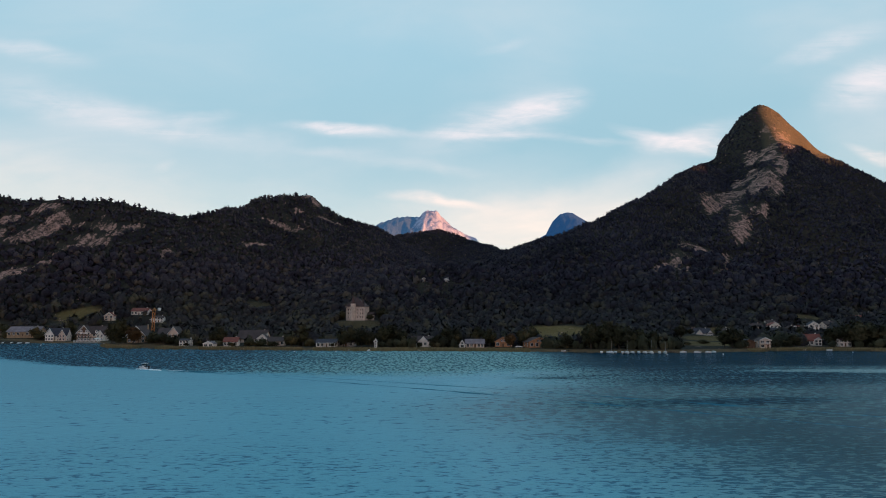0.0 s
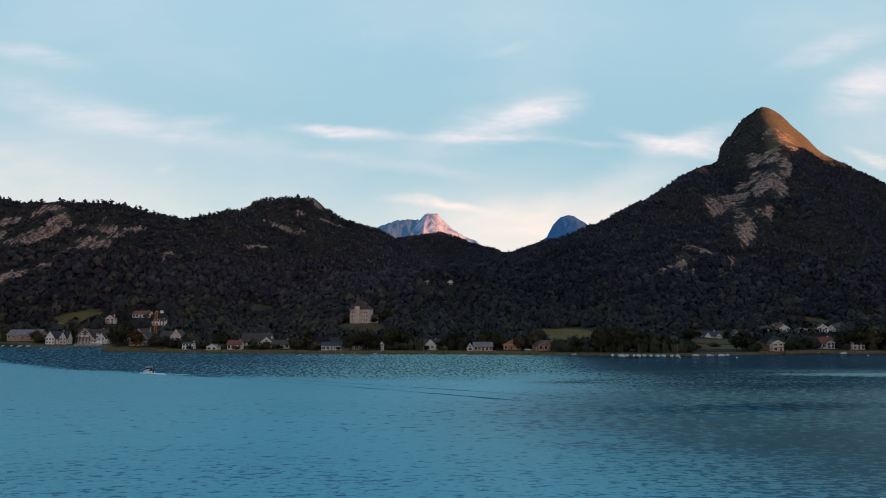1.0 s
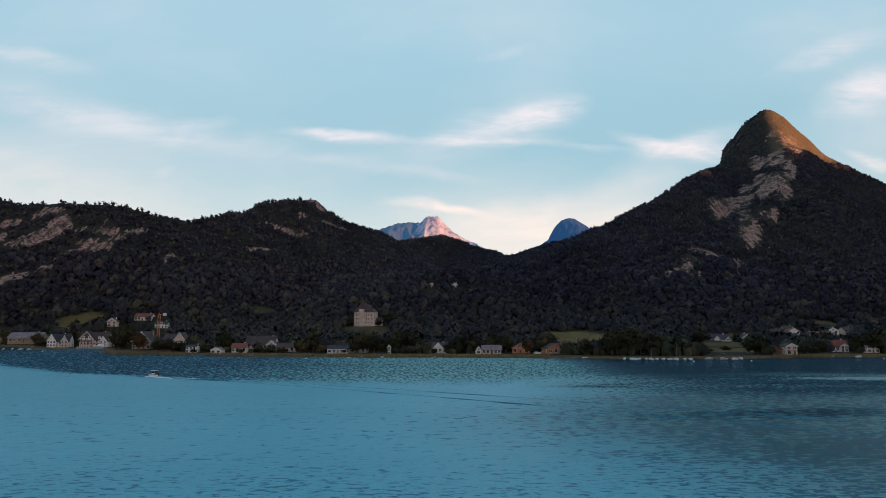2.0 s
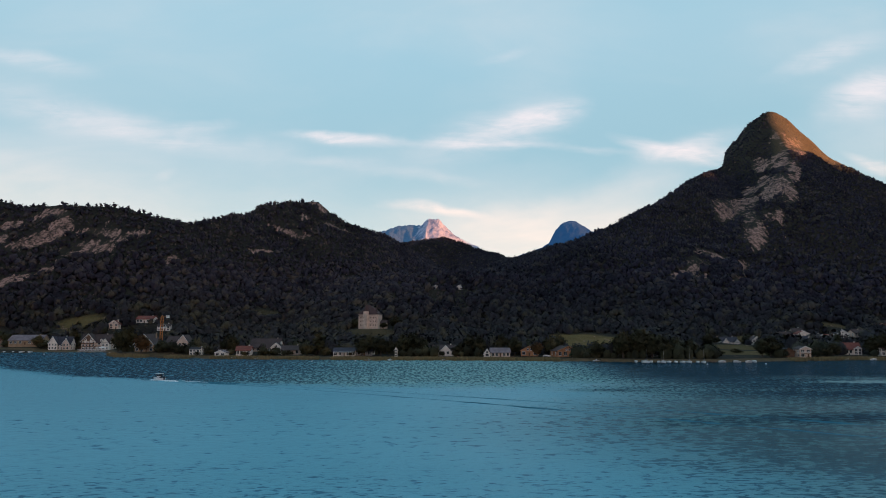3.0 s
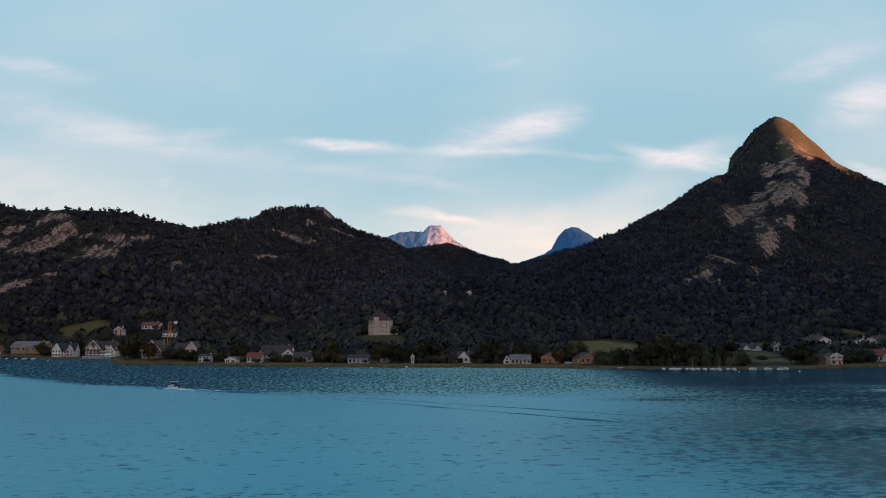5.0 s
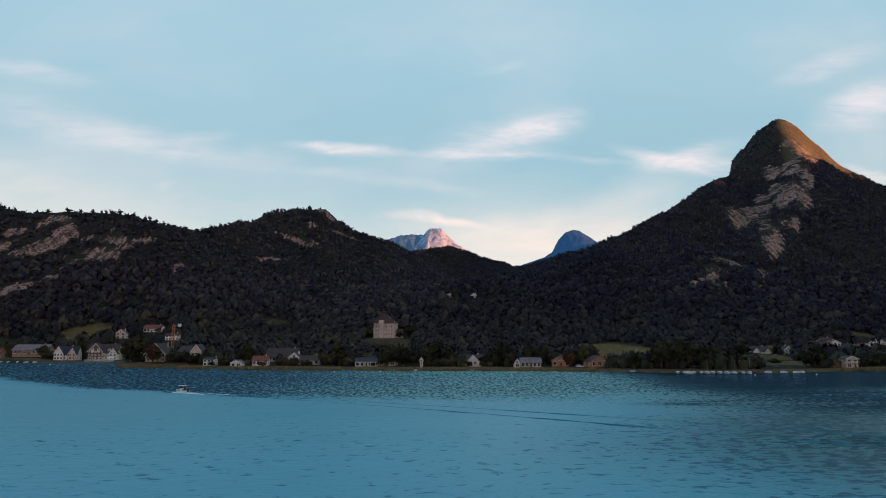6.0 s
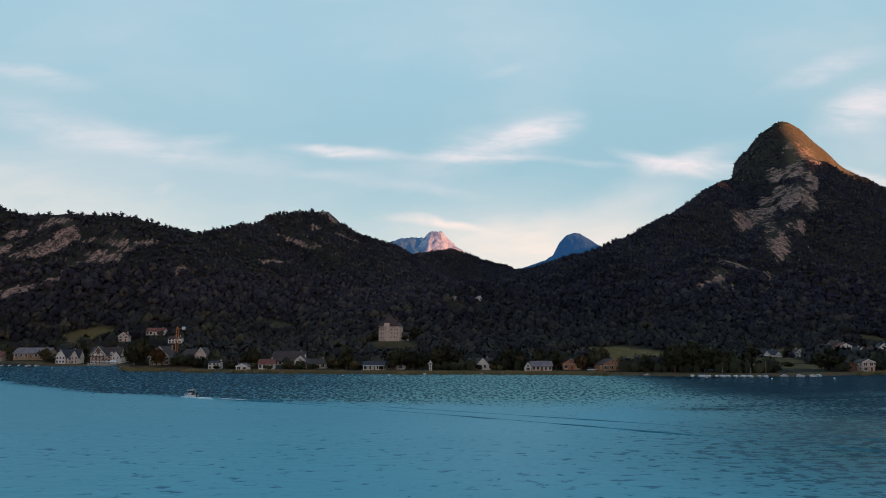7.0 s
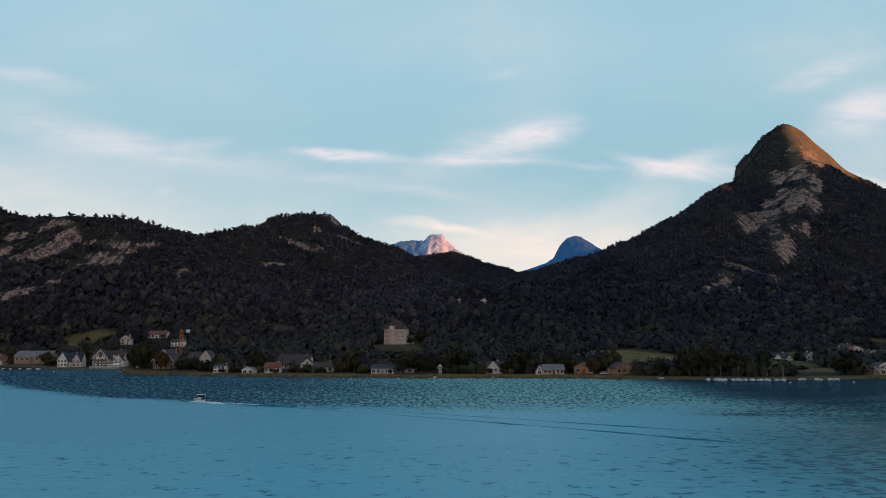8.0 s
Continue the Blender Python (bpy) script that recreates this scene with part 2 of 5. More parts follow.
def make_water():
    """Lake water: teal body with painted reflections, wind-ruffled patches and calmer lanes."""
    m = bpy.data.materials.new("lake_water")
    m.use_nodes = True
    m.node_tree.nodes.clear()
    n = Nodes(m.node_tree)
    body, gloss, fresnel = n.add("ShaderNodeBsdfDiffuse"), n.add("ShaderNodeBsdfGlossy"), n.add("ShaderNodeFresnel")
    blend = n.add("ShaderNodeMixShader")
    fresnel.inputs["IOR"].default_value = 1.33
    gloss.inputs["Color"].default_value = (0.71, 0.86, 0.95, 1)
    n.put(n.math("MULTIPLY", fresnel.outputs[0], 0.46), blend.inputs[0])
    n.put(body.outputs[0], blend.inputs[1])
    n.put(gloss.outputs[0], blend.inputs[2])
    n.put(blend.outputs[0], n.add("ShaderNodeOutputMaterial").inputs[0])
    p = n.add("ShaderNodeTexCoord").outputs["Object"]
    xyz = n.add("ShaderNodeSeparateXYZ")
    n.put(p, xyz.inputs[0])
    px, py = xyz.outputs[0], xyz.outputs[1]
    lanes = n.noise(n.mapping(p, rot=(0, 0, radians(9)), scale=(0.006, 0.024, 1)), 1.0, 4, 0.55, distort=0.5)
    broken = n.noise(n.mapping(p, scale=(0.05, 0.11, 1)), 1.0, 4, 0.6, distort=0.4)
    ragged = n.math("MULTIPLY", n.math("SUBTRACT", lanes, 0.5), 46.0)
    # the wind line: a curved border between open water and the lee of the shore
    west = n.math("MINIMUM", n.math("SUBTRACT", px, 10.0), 0.0)
    border = n.math("ADD", n.math("ADD", 208.0, n.math("MULTIPLY", n.math("MULTIPLY", west, west), 0.0019)), n.math("ADD", n.ramp(px, 0.0, 30.0, 0.0, 12.0), n.ramp(px, 60.0, 125.0, 0.0, 22.0)))
    lee = n.ramp(n.math("ADD", n.math("SUBTRACT", py, border), ragged), -6.0, n.ramp(px, -110.0, 0.0, 8.0, 34.0))
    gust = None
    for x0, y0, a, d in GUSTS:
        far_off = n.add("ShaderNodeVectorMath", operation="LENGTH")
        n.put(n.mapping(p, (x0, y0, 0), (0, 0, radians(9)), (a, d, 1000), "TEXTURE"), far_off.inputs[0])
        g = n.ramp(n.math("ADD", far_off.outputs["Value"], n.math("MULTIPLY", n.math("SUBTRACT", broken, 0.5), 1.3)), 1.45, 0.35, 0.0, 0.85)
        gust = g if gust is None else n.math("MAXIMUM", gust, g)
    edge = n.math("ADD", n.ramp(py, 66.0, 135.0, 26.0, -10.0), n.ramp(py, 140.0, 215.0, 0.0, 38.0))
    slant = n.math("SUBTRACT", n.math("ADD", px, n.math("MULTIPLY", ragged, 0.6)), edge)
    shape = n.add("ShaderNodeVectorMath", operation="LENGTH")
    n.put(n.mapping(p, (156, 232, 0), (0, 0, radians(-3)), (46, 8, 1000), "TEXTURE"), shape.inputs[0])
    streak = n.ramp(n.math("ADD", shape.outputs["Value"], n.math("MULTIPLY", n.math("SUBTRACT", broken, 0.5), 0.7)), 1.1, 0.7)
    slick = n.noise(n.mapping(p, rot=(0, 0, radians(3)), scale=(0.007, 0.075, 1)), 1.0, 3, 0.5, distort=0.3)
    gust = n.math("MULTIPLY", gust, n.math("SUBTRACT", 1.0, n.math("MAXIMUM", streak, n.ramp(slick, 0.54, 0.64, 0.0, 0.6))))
    # east: the mountain's reflection, painted as a darker body tone
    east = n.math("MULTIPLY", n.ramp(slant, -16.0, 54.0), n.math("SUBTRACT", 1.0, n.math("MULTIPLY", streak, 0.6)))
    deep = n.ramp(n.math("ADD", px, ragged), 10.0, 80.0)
    # bay: calm corner whose colour is darkened for the reflected hills
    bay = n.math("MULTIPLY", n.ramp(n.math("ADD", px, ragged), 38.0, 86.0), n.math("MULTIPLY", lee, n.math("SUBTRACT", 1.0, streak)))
    # ruffled water is paler and less dark-streaked in the middle stretch
    pale_middle = n.math("MULTIPLY", n.ramp(n.math("ADD", px, ragged), -130.0, -15.0), n.ramp(px, 90.0, 35.0, 0.0, 0.85))
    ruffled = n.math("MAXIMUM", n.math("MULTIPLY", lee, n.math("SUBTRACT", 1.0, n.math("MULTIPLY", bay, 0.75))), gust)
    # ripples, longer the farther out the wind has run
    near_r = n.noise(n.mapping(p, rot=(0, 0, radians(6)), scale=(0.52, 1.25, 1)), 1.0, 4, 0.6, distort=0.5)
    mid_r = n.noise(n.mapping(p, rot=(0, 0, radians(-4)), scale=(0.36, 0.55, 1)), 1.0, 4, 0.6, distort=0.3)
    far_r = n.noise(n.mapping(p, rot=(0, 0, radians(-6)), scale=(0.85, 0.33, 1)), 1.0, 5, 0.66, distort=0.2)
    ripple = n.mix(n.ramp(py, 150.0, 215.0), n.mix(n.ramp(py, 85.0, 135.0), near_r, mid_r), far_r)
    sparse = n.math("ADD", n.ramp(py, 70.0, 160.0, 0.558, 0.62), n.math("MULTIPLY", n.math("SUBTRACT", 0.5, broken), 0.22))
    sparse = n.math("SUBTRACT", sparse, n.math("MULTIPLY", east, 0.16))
    level = n.math("ADD", n.math("MULTIPLY", sparse, n.math("SUBTRACT", 1.0, ruffled)), n.math("MULTIPLY", n.math("ADD", 0.428, n.math("MULTIPLY", pale_middle, 0.07)), ruffled))
    # dark reflections between the ripples, painted into the body colour below
    painted_trough = n.ramp(n.math("SUBTRACT", ripple, level), -0.02, 0.06)
    k = n.add("ShaderNodeBump")
    n.put(ripple, k.inputs["Height"])
    k.inputs["Strength"].default_value = 1.0
    n.put(n.math("ADD", n.math("ADD", 0.22, n.math("MULTIPLY", east, 0.20)), n.math("MULTIPLY", ruffled, 0.7)), k.inputs["Distance"])
    for node in (body, gloss, fresnel):
        n.put(k.outputs[0], node.inputs["Normal"])
    n.put(n.math("ADD", 0.27, n.math("MULTIPLY", n.math("MAXIMUM", ruffled, bay), -0.20)), gloss.inputs["Roughness"])
    # lee, gust, bay and east tones carry reflected hills in the colour
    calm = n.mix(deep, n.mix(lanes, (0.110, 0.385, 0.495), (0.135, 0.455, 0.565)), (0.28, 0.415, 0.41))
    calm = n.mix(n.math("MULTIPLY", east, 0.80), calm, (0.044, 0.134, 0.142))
    crest = n.mix(pale_middle, n.mix(lanes, (0.085, 0.245, 0.33), (0.115, 0.33, 0.41)), (0.30, 0.57, 0.55))
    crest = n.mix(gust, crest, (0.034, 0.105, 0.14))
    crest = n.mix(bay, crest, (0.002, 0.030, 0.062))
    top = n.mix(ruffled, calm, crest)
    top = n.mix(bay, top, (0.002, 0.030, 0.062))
    low = n.mix(ruffled, n.mix(east, (0.010, 0.12, 0.21), (0.005, 0.046, 0.070)), n.mix(n.math("MULTIPLY", pale_middle, n.math("SUBTRACT", 1.0, gust)), (0.003, 0.018, 0.050), (0.012, 0.09, 0.14)))
    n.put(n.mix(n.math("MULTIPLY", painted_trough, 0.85), top, low), body.inputs["Color"])
    return m


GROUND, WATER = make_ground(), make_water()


def make_far(name, rock_side):
    """Distant mountain: limestone and wood, with kilometres of blue evening haze added as emission."""
    m, n, b = material(name, 0.95, spec=0.05)
    f = n.noise(n.mapping(n.place, scale=(1, 1, 0.5)), 0.020, 6, 0.7)
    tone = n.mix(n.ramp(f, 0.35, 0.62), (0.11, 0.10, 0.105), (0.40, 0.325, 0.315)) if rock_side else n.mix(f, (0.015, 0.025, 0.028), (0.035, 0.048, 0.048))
    if rock_side:
        xyz = n.add("ShaderNodeSeparateXYZ")
        n.put(n.place, xyz.inputs[0])
        # west flank darkened in the base colour, for its shade and its wood
        bare = n.ramp(n.math("ADD", xyz.outputs[0], n.math("MULTIPLY", n.math("SUBTRACT", f, 0.5), 260.0)), -190.0, -110.0)
        tone = n.mix(bare, n.mix(f, (0.02, 0.03, 0.03), (0.07, 0.075, 0.065)), tone)
    n.put(tone, b.inputs["Base Color"])
    # blue air haze, given off by the surface itself
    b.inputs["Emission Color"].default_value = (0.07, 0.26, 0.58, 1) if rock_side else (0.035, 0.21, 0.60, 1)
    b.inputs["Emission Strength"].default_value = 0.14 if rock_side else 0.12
    bump(n, b, f, 1.0, 30.0)
    return m


# ---- landform ----
def lattice(ix, iy, seed):
    h = (ix * 374761393 + iy * 668265263 + seed * 974634777) & 0x7FFFFFFF
    h = ((h ^ (h >> 13)) * 1274126177) & 0x7FFFFFFF
    return ((h ^ (h >> 16)) & 0xFFFF) / 65535.0


def value_noise(x, y, seed=0):
    ix, iy = np.floor(x).astype(np.int64), np.floor(y).astype(np.int64)
    fx, fy = x - ix, y - iy
    fx, fy = fx * fx * (3 - 2 * fx), fy * fy * (3 - 2 * fy)
    a, b = lattice(ix, iy, seed), lattice(ix + 1, iy, seed)
    c, d = lattice(ix, iy + 1, seed), lattice(ix + 1, iy + 1, seed)
    return (a + (b - a) * fx) * (1 - fy) + (c + (d - c) * fx) * fy


def fbm(x, y, octaves=5, seed=0, gain=0.5):
    total, amp, norm = 0, 1.0, 0
    for i in range(octaves):
        total = total + amp * value_noise(x * 2 ** i + 17.3 * i, y * 2 ** i - 9.1 * i, seed + i)
        norm += amp
        amp *= gain
    return total / norm


def step(v, lo, hi):
    t = np.clip((v - lo) / (hi - lo), 0.0, 1.0)
    return t * t * (3 - 2 * t)


# ridges: x, y, height, width down to the foot
LEFT_RIDGE = [(-900, 700, 189, 300), (-560, 725, 173, 300), (-515, 735, 157, 290), (-466, 745, 161, 285), (-405, 765, 160, 290), (-373, 775, 150, 300), (-338, 800, 146, 310), (-309, 850, 164, 370), (-300, 920, 180, 440), (-295, 950, 199, 470), (-253, 965, 207, 480), (-212, 970, 209, 480), (-189, 978, 190, 480), (-157, 985, 174, 490), (-122, 1010, 164, 520), (-90, 1060, 151, 560), (-60, 1130, 140, 600)]
SADDLE = [(-134, 1606, 226, 700), (-61, 1606, 237, 720), (-9, 1593, 241, 720), (27, 1581, 229, 720), (71, 1557, 207, 720), (114, 1375, 160, 700), (122, 1094, 130, 646)]
RIGHT_RIDGE = [(122, 1094, 132, 560), (179, 924, 138, 400), (221, 887, 155, 370), (257, 894, 177, 370), (314, 938, 204, 320), (386, 1007, 249, 320), (560, 1300, 343, 420), (790, 1740, 462, 470), (775, 1680, 498, 470), (722, 1500, 479, 446), (706, 1393, 489, 440), (707, 1326, 492, 432), (733, 1312, 470, 416), (765, 1300, 426, 403), (812, 1297, 374, 420), (886, 1289, 328, 437), (959, 1264, 278, 470), (1056, 1247, 208, 504), (1257, 1264, 171, 504)]
SPUR = [(707, 1326, 484, 450), (678, 1200, 374, 420), (592, 1065, 297, 380), (507, 958, 226, 330), (412, 868, 162, 225), (345, 812, 110, 180), (285, 782, 82, 150), (220, 740, 45, 150)]
KNOLLS = [(-150, 800, 72, 260), (-60, 735, 70, 240), (30, 740, 78, 260), (90, 820, 88, 290), (130, 1000, 110, 400)]
# unseen ridge behind the lake, its height set by the summit's shadow line
BACK_RIDGE = [(2100, -3000, 668, 900), (2459, -1841, 672, 900), (3293, 727, 672, 900), (4035, 3009, 676, 900)]
# hill added out of view to keep the sun off the blue peak
SHADE_SHOULDER = [(1900, 1480, 740, 420), (1960, 1800, 740, 420), (2070, 2300, 738, 420)]
# level ground at the buildings that stand on the slopes: x, y, radius, height
PADS = [(-331, 492, 20, 3.0), (-294.6, 545, 9, 16.5), (-288.9, 590, 14, 21.8), (-258.8, 560, 10, 15.0), (-204.8, 418, 12, 2.8), (-182, 414, 12, 3.4), (-77.8, 562, 20, 16.6), (-62, 566, 12, 16.8),
        (-22.6, 692, 14, 58.5), (4.1, 682, 10, 58.0), (-127.5, 802, 12, 71.0), (215, 511, 14, 2.4), (316.4, 562, 12, 4.6), (331, 570, 12, 5.0), (432, 700, 18, 17.0), (482, 706, 15, 16.0),
        (452, 676, 13, 14.0), (-128, 420, 14, 2.9)]
SHORE_X = [-4800, -900, -340, -256, -236, -214, -171, -126, -55, 0, 40, 85, 115, 150, 183, 224, 259, 330, 900, 4800]
SHORE_Y = [300, 500, 474, 468, 432, 403, 390, 383, 371, 370, 365, 352, 347, 353, 364, 375, 366, 374, 340, 200]


def ridge_height(x, y, ridge, power):
    """Height below a ridge line: each stretch gives a slope, and the nearest ones outweigh the rest."""
    best = np.full(x.shape, 1e9)
    total, weight = np.zeros(x.shape), np.zeros(x.shape)
    for (x0, y0, z0, w0), (x1, y1, z1, w1) in zip(ridge, ridge[1:]):
        dx, dy = x1 - x0, y1 - y0
        s = np.clip(((x - x0) * dx + (y - y0) * dy) / (dx * dx + dy * dy), 0, 1)
        d = np.hypot(x - x0 - s * dx, y - y0 - s * dy)
        z = (z0 + s * (z1 - z0)) * np.clip(1 - d / (w0 + s * (w1 - w0)), 0, 1) ** power
        k = (1000.0 / (d + 12.0)) ** 6
        total, weight, best = total + k * z, weight + k, np.minimum(best, d)
    return total / weight, best


def shore(x):
    return np.interp(x, SHORE_X, SHORE_Y) + 2.5 * (value_noise(x / 14.0, x * 0 + 3.3, 5) - 0.5)


def height(x, y):
    x, y = np.asarray(x, float), np.asarray(y, float)
    s = y - shore(x)
    bank = 1.3 * step(s, -1.5, 4.0) + 0.010 * np.clip(s, 0, 400) - np.clip(-s * 0.12, 0, 12)
    hills, gap = np.zeros(x.shape), np.full(x.shape, 1e9)
    for ridge, power in ((LEFT_RIDGE, 1.62), (SADDLE, 1.2), (RIGHT_RIDGE, 1.15), (SPUR, 1.1), (KNOLLS, 1.3)):
        z, d = ridge_height(x, y, ridge, power)
        hills, gap = np.maximum(hills, z), np.minimum(gap, d)
    gully = 1 - np.abs(2 * fbm(x / 150.0, y / 330.0, 4, 11) - 1)
    rough = (fbm(x / 60.0, y / 60.0, 5, 21) - 0.5)
    calm = step(gap, 0, 90)
    hills = hills * (1 + calm * (0.22 * (gully - 0.75) + 0.12 * rough)) + 6 * rough * np.clip(hills / 60, 0, 1)
    z = bank + hills * step(s, 15, 130)
    back, _ = ridge_height(x, y, BACK_RIDGE, 1.2)
    shoulder, _ = ridge_height(x, y, SHADE_SHOULDER, 1.0)
    z = np.maximum(np.maximum(z, back - 8), shoulder - 8)
    for px, py, r, level in PADS:
        k = step(np.hypot(x - px, y - py), r * 1.8, r * 0.8)
        z = z + (level - z) * k
    return z


# bare rock on each face: distance along the face, height, half width, half height, slant
SUMMIT_ROCKS = [(-18, 216, 27, 23, 0.3), (-34, 188, 13, 12, 0.3), (3, 262, 12, 16, 0), (0, 158, 12, 27, -0.5), (-1, 133, 6, 12, 0), (20, 180, 8, 9, 0), (26, 338, 12, 18, 0), (25, 278, 10, 19, 0.4), (43, 254, 13, 24, 0.4),
                (55, 230, 9, 21, 0.4), (71, 290, 9, 27, 0.2), (56, 332, 14, 20, 0.3), (27, 239, 10, 19, 0.5), (34, 180, 5, 13, 0.5), (75, 378, 10, 16, 0), (89, 375, 12, 18, 0), (96, 354, 9, 13, 0), (65, 403, 12, 13, 0)]
SPUR_ROCKS = [(-28, 111, 12, 5, -0.3), (-15, 102, 7, 4, 0.2), (-56, 77, 10, 5, 0.2), (-39, 87, 10, 7, 0.5), (-33, 75, 7, 3, 0.3), (14, 91, 5, 11, 0.2), (3, 72, 7, 3, 0.5), (-64, 73, 6, 3, 0), (-45, 98, 7, 3, 0.3)]
WEST_ROCKS = [(1, 107, 17, 9, 0.15), (-19, 98, 11, 3, 0.1), (17, 127, 12, 8, -0.5), (10, 139, 6, 6, 0), (-34, 132, 11, 9, 0.1), (-50, 117, 13, 7, 0.3), (-23, 128, 9, 5, 0), (-57, 146, 7, 4, 0.2), (-40, 151, 9, 7, -0.5), (-70, 108, 13, 4, 0.4),
              (44, 128, 10, 4, 0.2), (-7, 127, 11, 5, -0.2), (-83, 132, 11, 5, 0.3), (-62, 106, 7, 4, 0.3), (-90, 113, 6, 6, 0), (-43, 76, 6, 4, 0.2), (-32, 86, 6, 4, 0.5), (-67, 66, 11, 4, 0.2), (-78, 59, 7, 4, 0.4)]
KNOB_ROCKS = [(-116, 94, 6, 5, 0.2), (31, 149, 17, 5, -0.3), (14, 156, 10, 4, -0.7), (-9, 167, 10, 3, -0.4), (-15, 117, 15, 3, 0.1), (86, 168, 12, 3, -0.3), (40, 180, 5, 5, 0), (106, 167, 7, 4, -0.4), (67, 205, 13, 5, -0.3), (75, 195, 7, 4, -0.5)]
# the rocks, the way the face looks in degrees from south, and the stretch of x that it fills
FACES = [(SUMMIT_ROCKS, 26, 330, 900), (SPUR_ROCKS, 24, 190, 420), (WEST_ROCKS, -30, -620, -345), (KNOB_ROCKS, -16, -345, -110)]
# meadow: x, y, half length, half depth, richness
MEADOWS = [(-344, 582, 18, 15, 0.9), (-185, 660, 28, 14, 0.35), (-72, 538, 26, 14, 0.35), (84, 488, 30, 28, 1.0), (408, 700, 20, 14, 0.9), (96, 470, 36, 54, 1.0), (180, 425, 36, 28, 0.75), (28, 742, 12, 10, 0.7), (-62, 690, 4, 32, 0.3),
           (250, 520, 30, 14, 0.6), (330, 600, 50, 6, 0.5), (200, 470, 20, 14, 0.7)]


def rock_mask(x, z, y):
    m = np.zeros(x.shape)
    for rocks, facing, lo, hi in FACES:
        along = x * math.cos(radians(facing)) - y * math.sin(radians(facing))
        here = (x > lo) & (x < hi)
        for u0, z0, a, b, slant in rocks:
            u, v = (along - u0) / a, (z - z0 - slant * (along - u0)) / b
            m = np.maximum(m, np.where(here, np.clip(1.62 - np.hypot(u, v), 0, 0.84), 0))
    m = m * np.clip(2.6 * fbm((x - 0.25 * y) / 20.0, (y + 0.25 * x) / 34.0, 2, 41) - 0.40, 0.45, 1.0)
    return np.where(y > 540, np.clip(m, 0, 1), 0)


def meadow_mask(x, y):
    m = np.zeros(x.shape)
    wob = 0.5 * (fbm(x / 25.0, y / 25.0, 3, 51) - 0.5)
    for x0, y0, a, b, rich in MEADOWS:
        m = np.maximum(m, rich * step(1.15 - np.hypot((x - x0) / a, (y - y0) / b) + wob, 0.0, 0.2))
    return m


def axis(*spans):
    out = []
    for lo, hi, gap in spans:
        out.extend(np.arange(lo, hi, gap))
    return np.array(out)


def sheet(name, xs, ys, zs, mat):
    """A grid mesh over the axes xs and ys."""
    gx, gy = np.meshgrid(xs, ys)
    co = np.stack([gx, gy, zs], -1).reshape(-1, 3)
    ny, nx = gx.shape
    i = (np.arange(ny - 1)[:, None] * nx + np.arange(nx - 1)[None]).reshape(-1)
    quads = np.stack([i, i + 1, i + nx + 1, i + nx], 1)
    return mesh_from(name, co, quads, mat)


def mesh_from(name, co, faces, mat, smooth=True, normals=None):
    k = faces.shape[1]
    me = bpy.data.meshes.new(name)
    me.vertices.add(len(co))
    me.vertices.foreach_set("co", np.ascontiguousarray(co, np.float32).reshape(-1))
    me.loops.add(faces.size)
    me.loops.foreach_set("vertex_index", np.ascontiguousarray(faces, np.int32).reshape(-1))
    me.polygons.add(len(faces))
    me.polygons.foreach_set("loop_start", np.arange(0, faces.size, k, dtype=np.int32))
    me.polygons.foreach_set("use_smooth", np.full(len(faces), smooth or normals is not None))
    me.update(calc_edges=True)
    if normals is not None:
        me.normals_split_custom_set_from_vertices(np.ascontiguousarray(normals, np.float32))
    me.materials.append(mat)
    return me


xs = axis((-4800, -1000, 100), (-1000, -620, 20), (-620, 950, 6.5), (950, 1300, 12), (1300, 4801, 100))
ys = axis((-4800, 300, 100), (300, 480, 3.0), (480, 1820, 5.5), (1820, 2600, 60), (2600, 4801, 200))
gx, gy = np.meshgrid(xs, ys)
gz = height(gx, gy)
rock = rock_mask(gx, gz, gy)
crag = fbm((gx - 0.5 * gy) / 30.0, (gy + 0.5 * gx) / 80.0, 2, 61) - 0.5
dome = step(np.hypot(gx - 707, gy - 1318), 260, 100)
_, from_spur = ridge_height(gx, gy, SPUR, 1.0)
crest = step(from_spur, 150, 60) * step(gy, 760, 840) * (1 - dome)
for turn in range(26):
    soft = gz.copy()
    soft[1:-1, 1:-1] = (gz[1:-1, 1:-1] * 2 + gz[:-2, 1:-1] + gz[2:, 1:-1] + gz[1:-1, :-2] + gz[1:-1, 2:]) / 6
    gz = gz + (crest + (dome if turn < 9 else 0)) * (soft - gz)
gz = gz + dome * (5.0 + 10.0 * (fbm(gx / 40.0, gy / 40.0, 4, 63) - 0.5))
gz = gz + np.clip(rock, 0, 0.6) * 9.0 * crag


def surface(x, y):
    """Height of the finished ground at any place."""
    x, y = np.asarray(x, float), np.asarray(y, float)
    i = np.clip(np.searchsorted(xs, x) - 1, 0, len(xs) - 2)
    j = np.clip(np.searchsorted(ys, y) - 1, 0, len(ys) - 2)
    u, v = (x - xs[i]) / (xs[i + 1] - xs[i]), (y - ys[j]) / (ys[j + 1] - ys[j])
    return (gz[j, i] * (1 - u) + gz[j, i + 1] * u) * (1 - v) + (gz[j + 1, i] * (1 - u) + gz[j + 1, i + 1] * u) * v


ground_mesh = sheet("ground", xs, ys, gz, GROUND)
mask = ground_mesh.color_attributes.new("cover", "FLOAT_COLOR", "POINT")
# evening light put into the colour: tan only on the top's sunlit side
sunlit_summit = step(gz, 342, 372) * step(np.hypot(gx - 707, gy - 1326), 285, 225) * step(gx - 0.5 * (gy - 1326), 700, 716)
bare = step(6.0 - np.abs(gy - shore(gx) - 1.5), 0, 3)
